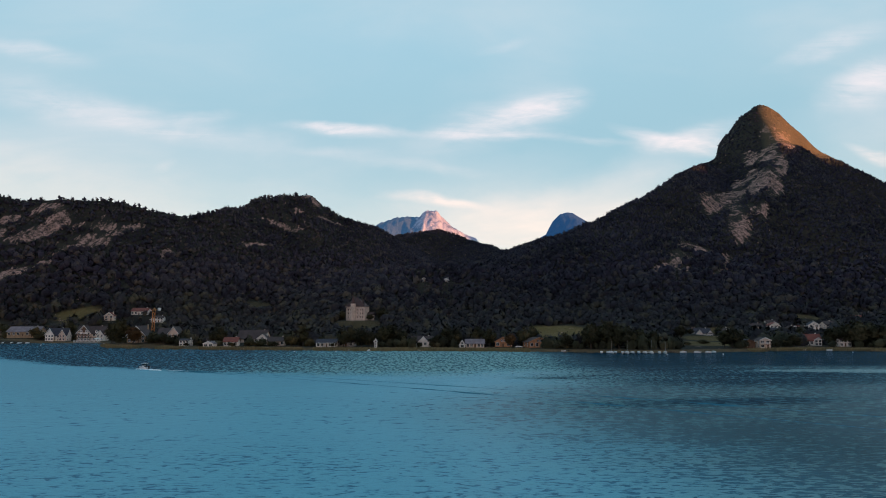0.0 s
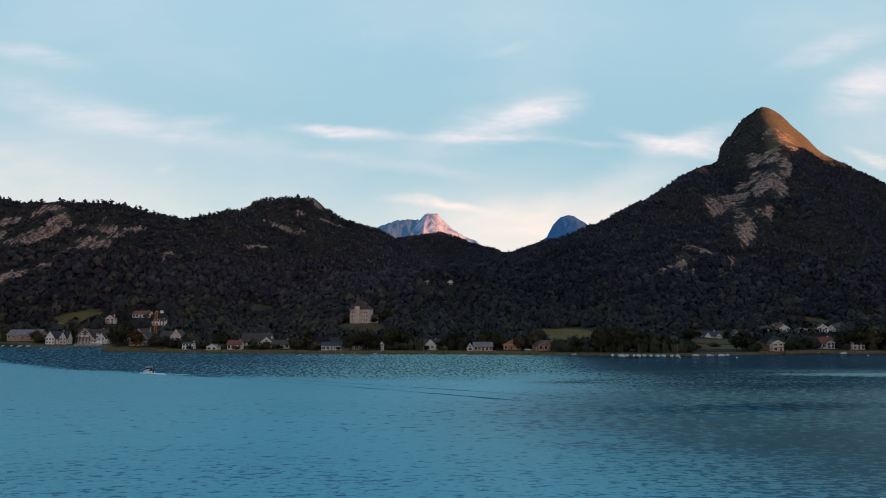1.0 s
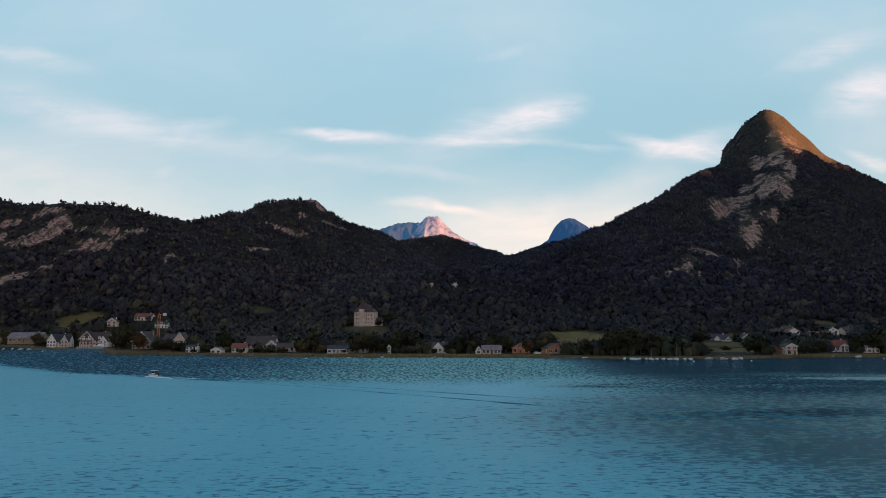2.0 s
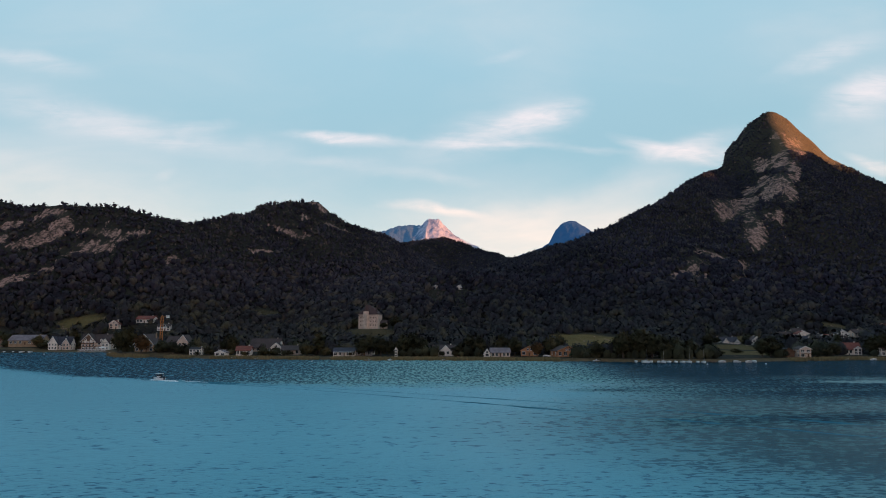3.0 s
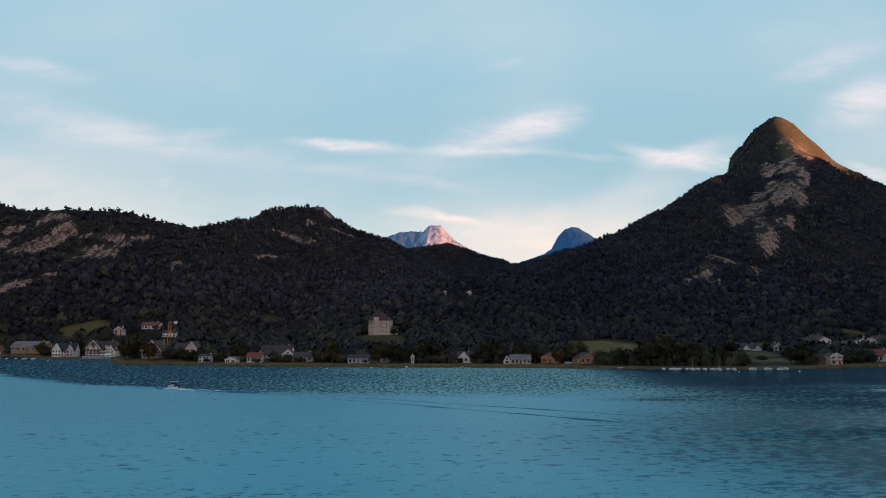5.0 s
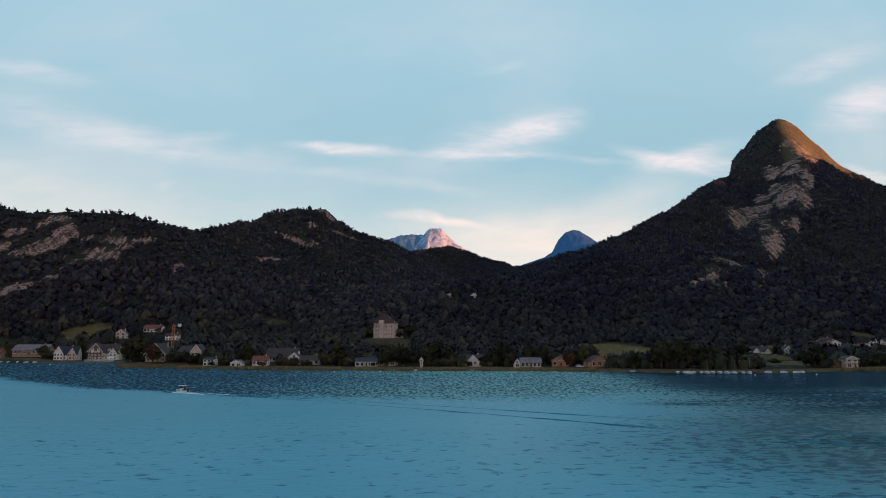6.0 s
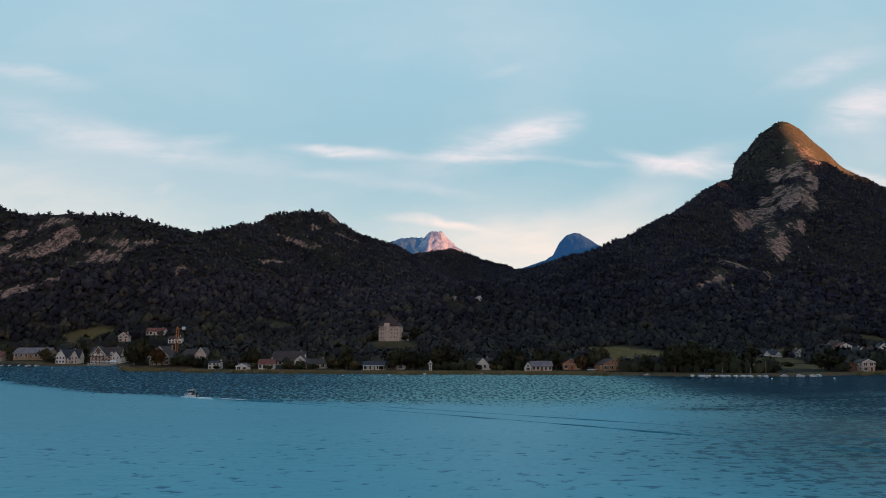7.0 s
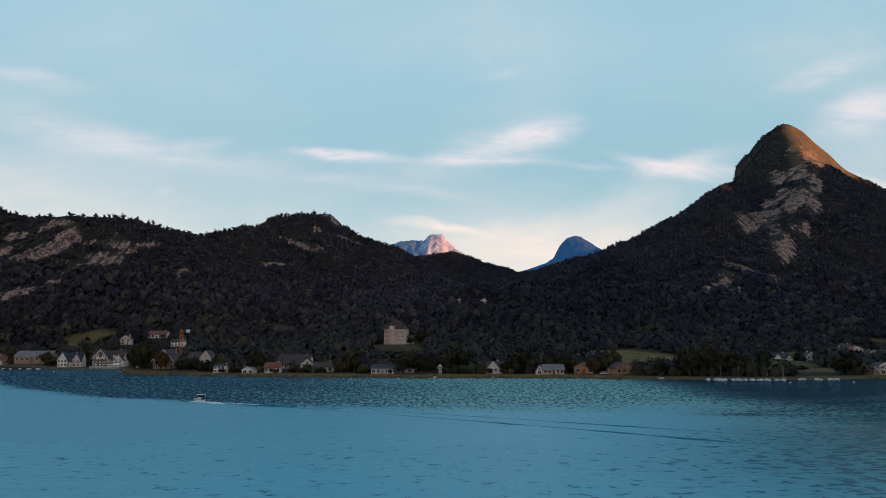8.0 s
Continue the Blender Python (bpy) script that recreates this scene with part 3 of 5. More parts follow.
mask.data.foreach_set("color", np.stack([rock, meadow_mask(gx, gy), np.maximum(bare, 0.55 * sunlit_summit), np.ones_like(rock)], -1).astype(np.float32).reshape(-1))
ground = tagged(new("ground", ground_mesh), "wooded lake shore rising into limestone hills", "ground", kind="structure")

# the lake: low wind waves, short-crested near the middle and longer groups under the shore
wx = axis((-4800, -400, 200), (-400, -110, 1.5), (-110, 110, 1.1), (110, 300, 1.5), (300, 4801, 225))
wy = axis((-4800, 0, 240), (0, 36, 9), (36, 120, 0.7), (120, 250, 1.2), (250, 480, 2.0), (480, 4801, 240))
ax, ay = np.meshgrid(wx, wy)
west = np.minimum(ax - 10, 0)
border = 208 + 0.0019 * west * west + 12 * step(ax, 0, 30) + 22 * step(ax, 60, 125)
lee = step(ay - border, -6, 12)
gust_patch = step(np.hypot((ax + 90) / 34, (ay - 112) / 22), 1.1, 0.5) * 0.7
for x0, y0, a, d in GUSTS:
    gust_patch = np.maximum(gust_patch, step(np.hypot((ax - x0) / a, (ay - y0 - 0.16 * (ax - x0)) / d), 1.2, 0.5))
ruffled = 0.24 + 0.76 * np.maximum(lee, gust_patch)
near_wave = 0.20 * (fbm(ax / 2.4 + 0.15 * ay, ay / 1.1, 3, 101) - 0.5) + 0.05 * (fbm(ax / 7.0, ay / 3.0 + 0.1 * ax, 2, 111) - 0.5)
far_wave = 0.85 * (fbm(ax / 2.6, ay / 4.6 + 0.05 * ax, 3, 121, 0.58) - 0.5) + 0.12 * (fbm(ax / 9.0, ay / 14.0, 2, 131) - 0.5)
blend = step(ay, 110, 235)
inside = step(np.abs(ax + 50), 345, 300) * step(ay, 36, 45) * step(ay, 480, 470)
calm_bay = 1 - 0.8 * step(ax, 70, 115) * step(ay, 225, 245)
wz = calm_bay * (near_wave * (1 - blend) + far_wave * blend) * ruffled * inside
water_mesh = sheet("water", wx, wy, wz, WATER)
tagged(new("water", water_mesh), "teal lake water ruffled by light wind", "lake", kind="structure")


def far_peak(name, ridge, mat, label, seed, crag):
    x0, x1 = ridge[0][0] - 200, ridge[-1][0] + 200
    fx, fy = np.linspace(x0, x1, 190), np.linspace(min(p[1] for p in ridge) - 700, max(p[1] for p in ridge) + 200, 110)
    ax, ay = np.meshgrid(fx, fy)
    z, d = ridge_height(ax, ay, ridge, 1.1)
    z = z + step(d, 0, 120) * 0.28 * z * (1 - np.abs(2 * fbm(ax / 140.0, ay / 260.0, 5, seed) - 1) - 0.7) + crag * (fbm(ax / 32.0, ay / 60.0, 4, seed + 9, 0.6) - 0.5)
    ob = new(name, sheet(name, fx, fy, z - 5, mat))
    return tagged(ob, label, "mountain", kind="structure")


ROCKY = [(-691, 3750, 440, 900), (-439, 3650, 548, 900), (-367, 3650, 590, 900), (-277, 3650, 618, 900), (-185, 3620, 622, 800), (-139, 3600, 616, 700), (-111, 3560, 640, 600), (-76, 3540, 648, 560), (-32, 3520, 638, 560), (-6, 3520, 606, 600), (21, 3530, 578, 700), (56, 3550, 545, 800), (137, 3600, 510, 900), (328, 3700, 394, 900)]
BLUE = [(275, 3100, 345, 800), (359, 3100, 374, 800), (482, 3100, 416, 800), (521, 3100, 440, 800), (561, 3100, 512, 800), (600, 3100, 549, 800), (631, 3100, 558, 800), (662, 3100, 555, 800), (699, 3100, 532, 800), (745, 3100, 500, 800), (879, 3100, 410, 800)]
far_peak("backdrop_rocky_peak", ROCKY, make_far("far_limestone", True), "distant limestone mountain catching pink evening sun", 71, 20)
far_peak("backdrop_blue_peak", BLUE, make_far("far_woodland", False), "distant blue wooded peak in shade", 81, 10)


# ---- forest ----
def core_mesh(fine):
    """A ball of few faces, as points and triangles."""
    if not fine:
        co = np.array([(1, 0, 0), (-1, 0, 0), (0, 1, 0), (0, -1, 0), (0, 0, 1), (0, 0, -1)], float)
        return co, np.array([(0, 2, 4), (2, 1, 4), (1, 3, 4), (3, 0, 4), (2, 0, 5), (1, 2, 5), (3, 1, 5), (0, 3, 5)])
    bm = bmesh.new()
    bmesh.ops.create_icosphere(bm, subdivisions=1, radius=1.0)
    co = np.array([v.co[:] for v in bm.verts])
    tri = np.array([[v.index for v in f.verts] for f in bm.faces])
    bm.free()
    return co, tri


def spray_shape(seed, sprays, size, tall, fine=True):
    """A crown in the middle distance: leaf sprays set over an uneven outline, each one a small tilted triangle, round a dense inside."""
    r = np.random.RandomState(seed)
    lumps = r.normal(size=(6, 3))
    lumps /= np.linalg.norm(lumps, axis=1)[:, None]
    ball, tri = core_mesh(fine)
    co = [(q[0], q[1], q[2] * tall) for q in ball * (0.54 + 0.34 * np.max(np.clip(ball @ lumps.T, 0, 1) ** 4, axis=1))[:, None] * r.uniform(0.85, 1.1, (len(ball), 1))]
    for i in range(sprays):
        out = r.normal(size=3)
        out[2] = abs(out[2]) * 0.9 - 0.25
        out /= np.linalg.norm(out)
        at = out * (0.62 + 0.42 * np.max(np.clip(lumps @ out, 0, 1) ** 4)) * r.uniform(0.72, 1.05)
        n = out + r.normal(size=3) * 0.30
        n /= np.linalg.norm(n)
        a = np.cross(n, (0.31, 0.22, 0.92))
        a /= np.linalg.norm(a)
        b = np.cross(n, a)
        spin = r.uniform(0, 6.28)
        for k in range(3):
            t = spin + k * 2.094 + r.uniform(-0.35, 0.35)
            q = at + size * r.uniform(0.7, 1.3) * (math.cos(t) * a + math.sin(t) * b)
            co.append((q[0], q[1], q[2] * tall))
    return np.array(co), np.concatenate([tri, len(ball) + np.arange(3 * sprays).reshape(-1, 3)])


def scatter(rng, x0, x1, y0, y1, gap):
    ax = np.arange(x0, x1, gap)
    ay = np.arange(y0, y1, gap)
    px, py = np.meshgrid(ax, ay)
    px = px + rng.uniform(-0.48, 0.48, px.shape) * gap
    py = py + rng.uniform(-0.48, 0.48, py.shape) * gap
    return px.reshape(-1), py.reshape(-1)


LOW_WOOD = []       # x, y, radius where the wood is young and low
CLEARINGS = []      # x, y, radius kept free of woodland round the buildings


def woodland(name, label, gap, box, crowns, mat, seed, keep, least=26):
    rng = np.random.RandomState(seed)
    px, py = scatter(rng, *box, gap)
    z = surface(px, py)
    ok = keep(px, py, z) & (py - shore(px) > least)
    for cx, cy, r in CLEARINGS:
        ok &= np.hypot(px - cx, py - cy) > r
    ok &= meadow_mask(px, py) < 0.3
    rk = rock_mask(px, z, py)
    bald = (z > 360) & (py > 1080)
    ok &= ~bald | (rng.uniform(0, 1, len(px)) < np.where(px - 0.5 * (py - 1326) < 702, 0.9, 0.35))
    ok &= rng.uniform(0, 1, len(px)) > np.clip((rk - 0.15) * 2.6, 0, np.where(py > 800, 0.78, 0.66))
    px, py, z, rk = px[ok], py[ok], z[ok], rk[ok]
    pick = rng.randint(0, len(crowns), len(px))
    pick = np.where((z > 360) & (py > 1080), 0, pick)
    patch = fbm(px / 30.0, py / 30.0, 3, 91)
    size = gap * (0.46 + 0.62 * rng.uniform(0, 1, len(px)) ** 1.6) * (1.0 + (0.70 * patch - 0.36) * step(z, 130, 60)) * (1.0 - 0.22 * step(z, 70, 130)) * np.where(rk > 0.22, 0.45, 1) * np.where((z > 352) & (py > 1080), np.where(px - 0.5 * (py - 1326) < 702, 0.95, 0.40), 1)
    for cx, cy, r in LOW_WOOD:
        size = size * np.where(np.hypot(px - cx, py - cy) < r, 0.5, 1.0)
    turn = rng.uniform(0, 2 * math.pi, len(px))
    cos_, tris, rounds, base = [], [], [], 0
    for v, (co, tri) in enumerate(crowns):
        sel = np.where(pick == v)[0]
        if not len(sel):
            continue
        c, s = np.cos(turn[sel])[:, None], np.sin(turn[sel])[:, None]
        k = size[sel][:, None]
        wx = (co[:, 0] * c - co[:, 1] * s) * k + px[sel][:, None]
        wy = (co[:, 0] * s + co[:, 1] * c) * k + py[sel][:, None]
        wz = co[:, 2] * k * rng.uniform(0.85, 1.25, (len(sel), 1)) + z[sel][:, None] + 0.55 * k
        cos_.append(np.stack([wx, wy, wz], -1).reshape(-1, 3))
        away = co + np.array([0, 0, 1.15])
        away = away / np.linalg.norm(away, axis=1)[:, None]
        rounds.append(np.stack([away[:, 0] * c - away[:, 1] * s, away[:, 0] * s + away[:, 1] * c, np.broadcast_to(away[:, 2], (len(sel), len(co)))], -1).reshape(-1, 3))
        tris.append((tri[None] + (np.arange(len(sel)) * len(co))[:, None, None] + base).reshape(-1, 3))
        base += len(sel) * len(co)
    me = mesh_from(name, np.concatenate(cos_), np.concatenate(tris), mat, normals=np.concatenate(rounds))
    return tagged(new(name, me), label, "woodland", kind="stuff")


def in_wedge(x, y):
    return (np.abs(x + 10) < 0.80 * y + 40)


def front_of(ridge, x, y, margin=45):
    rx, ry = [p[0] for p in ridge], [p[1] for p in ridge]
    return y < np.interp(x, rx, ry) + margin


def keep_near(x, y, z):
    west = (x < -60) & front_of(LEFT_RIDGE, x, y)
    return in_wedge(x, y) & (west | (x >= -60)) & (y < 800)


def keep_far(x, y, z):
    west = (x < -60) & (front_of(LEFT_RIDGE, x, y) | (y > 1150))
    mid = (x >= -60) & (x < 129) & (y < 1640)
    east = (x >= 129) & (y < np.interp(x, [129, 257, 386, 560, 760, 900, 1260], [1150, 940, 1060, 1340, 1790, 1440, 1310]))
    return in_wedge(x, y) & (west | mid | east) & ((y >= 800) | (z >= 95))


# ---- helpers for things ----
def part(name, bm, mat, parent, label="", smooth=False):
    """Links a bmesh as one mesh object under a thing or a part."""
    me = bpy.data.meshes.new(name)
    for f in bm.faces:
        f.smooth = smooth
    bmesh.ops.recalc_face_normals(bm, faces=bm.faces[:])
    bm.to_mesh(me)
    bm.free()
    me.materials.append(mat)
    return shared(name, me, parent, Matrix.Identity(4), label)


def shared(name, me, parent, m, label=""):
    ob = new(name, me)
    ob.parent = parent
    ob.matrix_basis = m
    if label:
        ob["label"] = label
    return ob


def box(bm, x0, x1, y0, y1, z0, z1):
    bmesh.ops.create_cube(bm, size=1.0, matrix=Matrix.Translation(((x0 + x1) / 2, (y0 + y1) / 2, (z0 + z1) / 2)) @ Matrix.Diagonal((x1 - x0, y1 - y0, z1 - z0, 1)))
    return bm


def boxes(*rows):
    bm = bmesh.new()
    for r in rows:
        box(bm, *r)
    return bm


def solid(outline, depth, m=None):
    """A prism: the outline in x and z, pushed along y by depth, centred."""
    bm = bmesh.new()
    a = [bm.verts.new((x, -depth / 2, z)) for x, z in outline]
    b = [bm.verts.new((x, depth / 2, z)) for x, z in outline]
    bm.faces.new(a)
    bm.faces.new(b[::-1])
    for i in range(len(a)):
        j = (i + 1) % len(a)
        bm.faces.new((a[j], a[i], b[i], b[j]))
    if m is not None:
        bm.transform(m)
    return bm


def rod(bm, p, q, r0, r1=None, n=6):
    p, q = Vector(p), Vector(q)
    m = Matrix.Translation((p + q) / 2) @ (q - p).to_track_quat("Z", "Y").to_matrix().to_4x4()
    bmesh.ops.create_cone(bm, cap_ends=True, segments=n, radius1=r0, radius2=r0 if r1 is None else r1, depth=(q - p).length, matrix=m)
    return bm


def ground_z(x, y):
    return float(surface(x, y))


def thing(name, label, category, m, group=""):
    ob = new(name)
    ob.matrix_basis = m
    return tagged(ob, label, category, group)


WHITE = plain("white_plaster", (0.86, 0.78, 0.71), 0.18, 0.8)
CREAM = plain("cream_plaster", (0.70, 0.54, 0.44), 0.2, 0.8)
TAN = plain("tan_render", (0.40, 0.27, 0.17), 0.3, 0.8)
GREY_WALL = plain("grey_plaster", (0.42, 0.40, 0.39), 0.2, 0.8)
STONE = plain("castle_stone", (0.66, 0.52, 0.44), 0.35, 0.7, 0.9, relief=0.4)
OCHRE_WOOD = plain("ochre_boards", (0.54, 0.25, 0.13), 0.35, 1.2, 0.75, relief=0.3)
BROWN_WOOD = plain("brown_boards", (0.17, 0.095, 0.06), 0.4, 1.2, 0.75, relief=0.3)
TRIM = plain("white_trim", (0.80, 0.78, 0.76), 0.1, 1.5, 0.6)
SLATE = make_roof("slate_tiles", (0.052, 0.050, 0.068))
BROWN_TILE = make_roof("brown_tiles", (0.078, 0.052, 0.050))
RED_TILE = make_roof("red_tiles", (0.24, 0.075, 0.055))
CASTLE_TILE = make_roof("castle_tiles", (0.095, 0.052, 0.050))
PALE_TILE = make_roof("pale_tiles", (0.23, 0.185, 0.20))
METAL = plain("galvanised_metal", (0.45, 0.46, 0.47), 0.2, 2.0, 0.4, 0.8)
CRANE_PAINT = plain("crane_paint", (0.66, 0.25, 0.06), 0.25, 1.0, 0.5)
BOAT_WHITE = plain("white_gelcoat", (0.82, 0.82, 0.82), 0.08, 1.0, 0.25)
BOAT_DARK = plain("navy_canvas", (0.03, 0.035, 0.05), 0.2, 1.0, 0.7)
CANVAS = plain("pale_canvas", (0.80, 0.79, 0.78), 0.2, 1.0, 0.8)
CONCRETE = plain("concrete", (0.32, 0.30, 0.27), 0.35, 0.6, 0.9, relief=0.3)
RUBBER = plain("rubber", (0.02, 0.02, 0.02), 0.2, 2.0, 0.8)


def make_glass():
    m, n, b = material("window_glass", 0.08, spec=0.6)
    n.put(n.mix(n.noise(n.place, 0.8, 2), (0.015, 0.018, 0.022), (0.05, 0.055, 0.06)), b.inputs["Base Color"])
    return m


GLASS = make_glass()


def mesh_only(name, bm, mat):
    me = bpy.data.meshes.new(name)
    bmesh.ops.recalc_face_normals(bm, faces=bm.faces[:])
    bm.to_mesh(me)
    bm.free()
    me.materials.append(mat)
    return me


FRAMES = {}


def window(parent, x, y, z, w, h, turn=0.0, mat=TRIM):
    """A framed window with a sill, its pane set back between the frame bars."""
    key = (round(w, 1), round(h, 1), mat.name)
    if key not in FRAMES:
        t = 0.10
        fr = boxes((-w / 2 - t, -w / 2, -0.10, 0.02, -h / 2 - t, h / 2 + t), (w / 2, w / 2 + t, -0.10, 0.02, -h / 2 - t, h / 2 + t),
                   (-w / 2, w / 2, -0.10, 0.02, h / 2, h / 2 + t), (-w / 2 - 0.05, w / 2 + 0.05, -0.18, 0.02, -h / 2 - t - 0.04, -h / 2), (-0.04, 0.04, -0.08, 0.02, -h / 2, h / 2))
        FRAMES[key] = (mesh_only("window", fr, mat), mesh_only("pane", boxes((-w / 2, w / 2, -0.035, 0.0, -h / 2, h / 2)), GLASS))
    fr, pane = FRAMES[key]
    ob = shared("window", fr, parent, pose(x, y, z, 0, 0, turn))
    shared("pane", pane, ob, Matrix.Identity(4))
    return ob


def roof_part(parent, w, d, h, rh, over, mat, along, m=None, name="roof"):
    """Two thick slopes that meet on a ridge; along: the ridge runs along x or y."""
    span = w if along == "y" else d
    run = d if along == "y" else w
    a, slope = span / 2 + over, rh / (span / 2)
    t = 0.28
    low = h - over * slope
    out = [(-a, low), (0, h + rh), (a, low), (a, low + t), (0, h + rh + t * 1.25), (-a, low + t)]
    bm = solid(out, run + 2 * over)
    if along == "x":
        bm.transform(Matrix.Rotation(math.pi / 2, 4, "Z"))
    if m is not None:
        bm.transform(m)
    return part(name, bm, mat, parent)


def body_part(parent, w, d, h, rh, mat, along, m=None, name="wall"):
    span, run = (w, d) if along == "y" else (d, w)
    bm = solid([(-span / 2, -1.5), (span / 2, -1.5), (span / 2, h), (0, h + rh), (-span / 2, h)], run)
    if along == "x":
        bm.transform(Matrix.Rotation(math.pi / 2, 4, "Z"))
    if m is not None:
        bm.transform(m)
    return part(name, bm, mat, parent)


def gable_edge(parent, w, d, h, rh, over, trim, m=None):
    """Two bargeboards along the slopes of a front gable."""
    a, s = w / 2 + over, rh / (w / 2)
    for x0 in (-a, a):
        bm = bmesh.new()
        yy = -d / 2 - over - 0.05
        z0, z1 = h - over * s, h + rh
        vs = [bm.verts.new(p) for p in ((x0, yy, z0 - 0.08), (0, yy, z1 - 0.08), (0, yy, z1 + 0.42), (x0, yy, z0 + 0.36))]
        ext = bmesh.ops.extrude_face_region(bm, geom=[bm.faces.new(vs)])
        bmesh.ops.translate(bm, verts=[v for v in ext["geom"] if isinstance(v, bmesh.types.BMVert)], vec=(0, 0.12, 0))
        if m is not None:
            bm.transform(m)
        part("bargeboard", bm, trim, parent)


def house(label, x, y, w, d, h, rh, turn=0, along="y", wall=WHITE, roof=BROWN_TILE, rows=2, cols=3, over=0.6, chimney=0.3, balcony=False, trim=TRIM, name="house", z=None,
          door=True, sides=True, attic=True):
    base = ground_z(x, y) if z is None else z
    near = 1 - 14.0 / y
    CLEARINGS.extend([(x, y, max(w, d) * 0.60 + 3)] if y > 530 else [(x, y, max(w, d) * 0.60 + 2), (x * near, y * near, w * 0.46)] + ([(x * (2 * near - 1), y * (2 * near - 1), w * 0.5)] if x > 150 else []))
    if 530 < y < 700:
        LOW_WOOD.extend([(x * (1 - q / y), y - q, w * 0.45 + 4.5) for q in (14.0, 26.0, 38.0, 50.0, 62.0)])
    ob = thing(name, label, "house", pose(x, y, base, 0, 0, turn))
    body_part(ob, w, d, h, rh, wall, along)
    rf = roof_part(ob, w, d, h, rh, over, roof, along)
    ww, hh = min(1.7, w / cols * 0.58), min(1.8, h / rows * 0.64)
    for r in range(rows):
        for c in range(cols):
            if door and r == 0 and c == cols // 2:
                continue
            window(ob, (c + 0.5) / cols * w - w / 2, -d / 2, (r + 0.55) * h / rows, ww, hh)
    if along == "y" and attic and rh > 2.2:
        for s in ((-0.9, 0.9) if w > 9 else (0,)):
            window(ob, s, -d / 2, h + rh * 0.28, 0.9, 1.0)
    if sides:
        for side, ang in ((-1, -90), (1, 90)):
            for r in range(rows):
                for f in (-0.25, 0.25):
                    window(ob, side * w / 2, f * d, (r + 0.55) * h / rows, 0.9, hh, ang)
    if door:
        dx = ((cols // 2) + 0.5) / cols * w - w / 2
        dr = part("door", boxes((dx - 0.5, dx + 0.5, -d / 2 - 0.06, -d / 2 + 0.02, 0.05, 2.1)), BROWN_WOOD, ob)
        part("handle", boxes((dx + 0.34, dx + 0.40, -d / 2 - 0.12, -d / 2 - 0.06, 1.0, 1.12)), METAL, dr)
    if along == "y":
        gable_edge(rf, w, d, h, rh, over, trim)
    if chimney is not None:
        cx, cy = (w * 0.22, d * chimney) if along == "y" else (w * chimney, d * 0.12)
        ch = part("chimney", boxes((cx - 0.35, cx + 0.35, cy - 0.35, cy + 0.35, h + rh * 0.35, h + rh + 0.9)), wall, ob)
        part("chimney_cap", boxes((cx - 0.45, cx + 0.45, cy - 0.45, cy + 0.45, h + rh + 0.9, h + rh + 1.05)), CONCRETE, ch)
    if balcony:
        zb = h / rows * (rows - 1) + 0.1
        bal = part("balcony", boxes((-w * 0.46, w * 0.46, -d / 2 - 1.3, -d / 2 + 0.02, zb - 0.15, zb)), BROWN_WOOD, ob)
        part("railing", boxes((-w * 0.46, w * 0.46, -d / 2 - 1.3, -d / 2 - 1.22, zb + 0.85, zb + 0.98), *[(q - 0.05, q + 0.05, -d / 2 - 1.29, -d / 2 - 1.23, zb, zb + 0.85) for q in np.linspace(-w * 0.45, w * 0.45, 9)]), trim, bal)
    return ob


def wing(ob, x, y, w, d, h, rh, along, wall, roof, rows=2, cols=2, over=0.5):
    """A gabled wing on a house, with its own roof and windows."""
    m = Matrix.Translation((x, y, 0))
    body_part(ob, w, d, h, rh, wall, along, m, "wing")
    roof_part(ob, w, d, h, rh, over, roof, along, m, "wing_roof")
    if along == "y":
        gable_edge(ob, w, d, h, rh, over, TRIM, m)
    for r in range(rows):
        for c in range(cols):
            window(ob, x + (c + 0.5) / cols * w - w / 2, y - d / 2, (r + 0.55) * h / rows, 1.25, 1.5)


def dormer(ob, x, y, z, w, wall, roof):
    m = Matrix.Translation((x, y, z))
    body_part(ob, w, 2.2, 1.4, w * 0.35, wall, "y", m, "dormer")
    roof_part(ob, w, 2.2, 1.4, w * 0.35, 0.25, roof, "y", m, "dormer_roof")
    window(ob, x, y - 1.1, z + 0.75, w * 0.5, 1.0)


# ---- the village on the shore ----
house("long low tan-walled lodge with a pale tiled roof", -331.6, 494, 24, 11, 3.6, 3.6, 4, "x", TAN, PALE_TILE, 1, 7, z=ground_z(-331, 492) + 1.8)
house("low plaster house with a faded red roof", -362, 494, 18, 10, 4.2, 3.2, 0, "x", CREAM, RED_TILE, 1, 5, chimney=0.2)
h1 = house("white plaster villa with steep slate cross gables by the water", -298.6, 482, 18, 9, 4.6, 5.6, 5, "x", WHITE, SLATE, 2, 6, chimney=0.15)
wing(h1, -4.9, -4.2, 7.4, 5.0, 5.4, 5.0, "y", WHITE, SLATE, 2, 3, 0.7)
wing(h1, 5.6, -3.6, 5.6, 4.0, 5.0, 4.2, "y", CREAM, SLATE, 2, 2, 0.6)
h1.scale = (0.84, 0.84, 0.92)
part("porch", boxes((-1.6, 2.2, -6.0, -4.4, 2.3, 2.5), (-1.5, -1.3, -5.9, -5.7, -1, 2.3), (1.9, 2.1, -5.9, -5.7, -1, 2.3)), TRIM, h1)
h2 = house("large cream chalet with dormers above a lakeside terrace", -273.6, 485, 24, 11, 6.4, 5.6, 3, "x", CREAM, BROWN_TILE, 2, 7, over=0.9, balcony=True)
wing(h2, -5.0, -4.6, 11.5, 5.0, 7.0, 5.8, "y", CREAM, BROWN_TILE, 3, 4, 1.0)
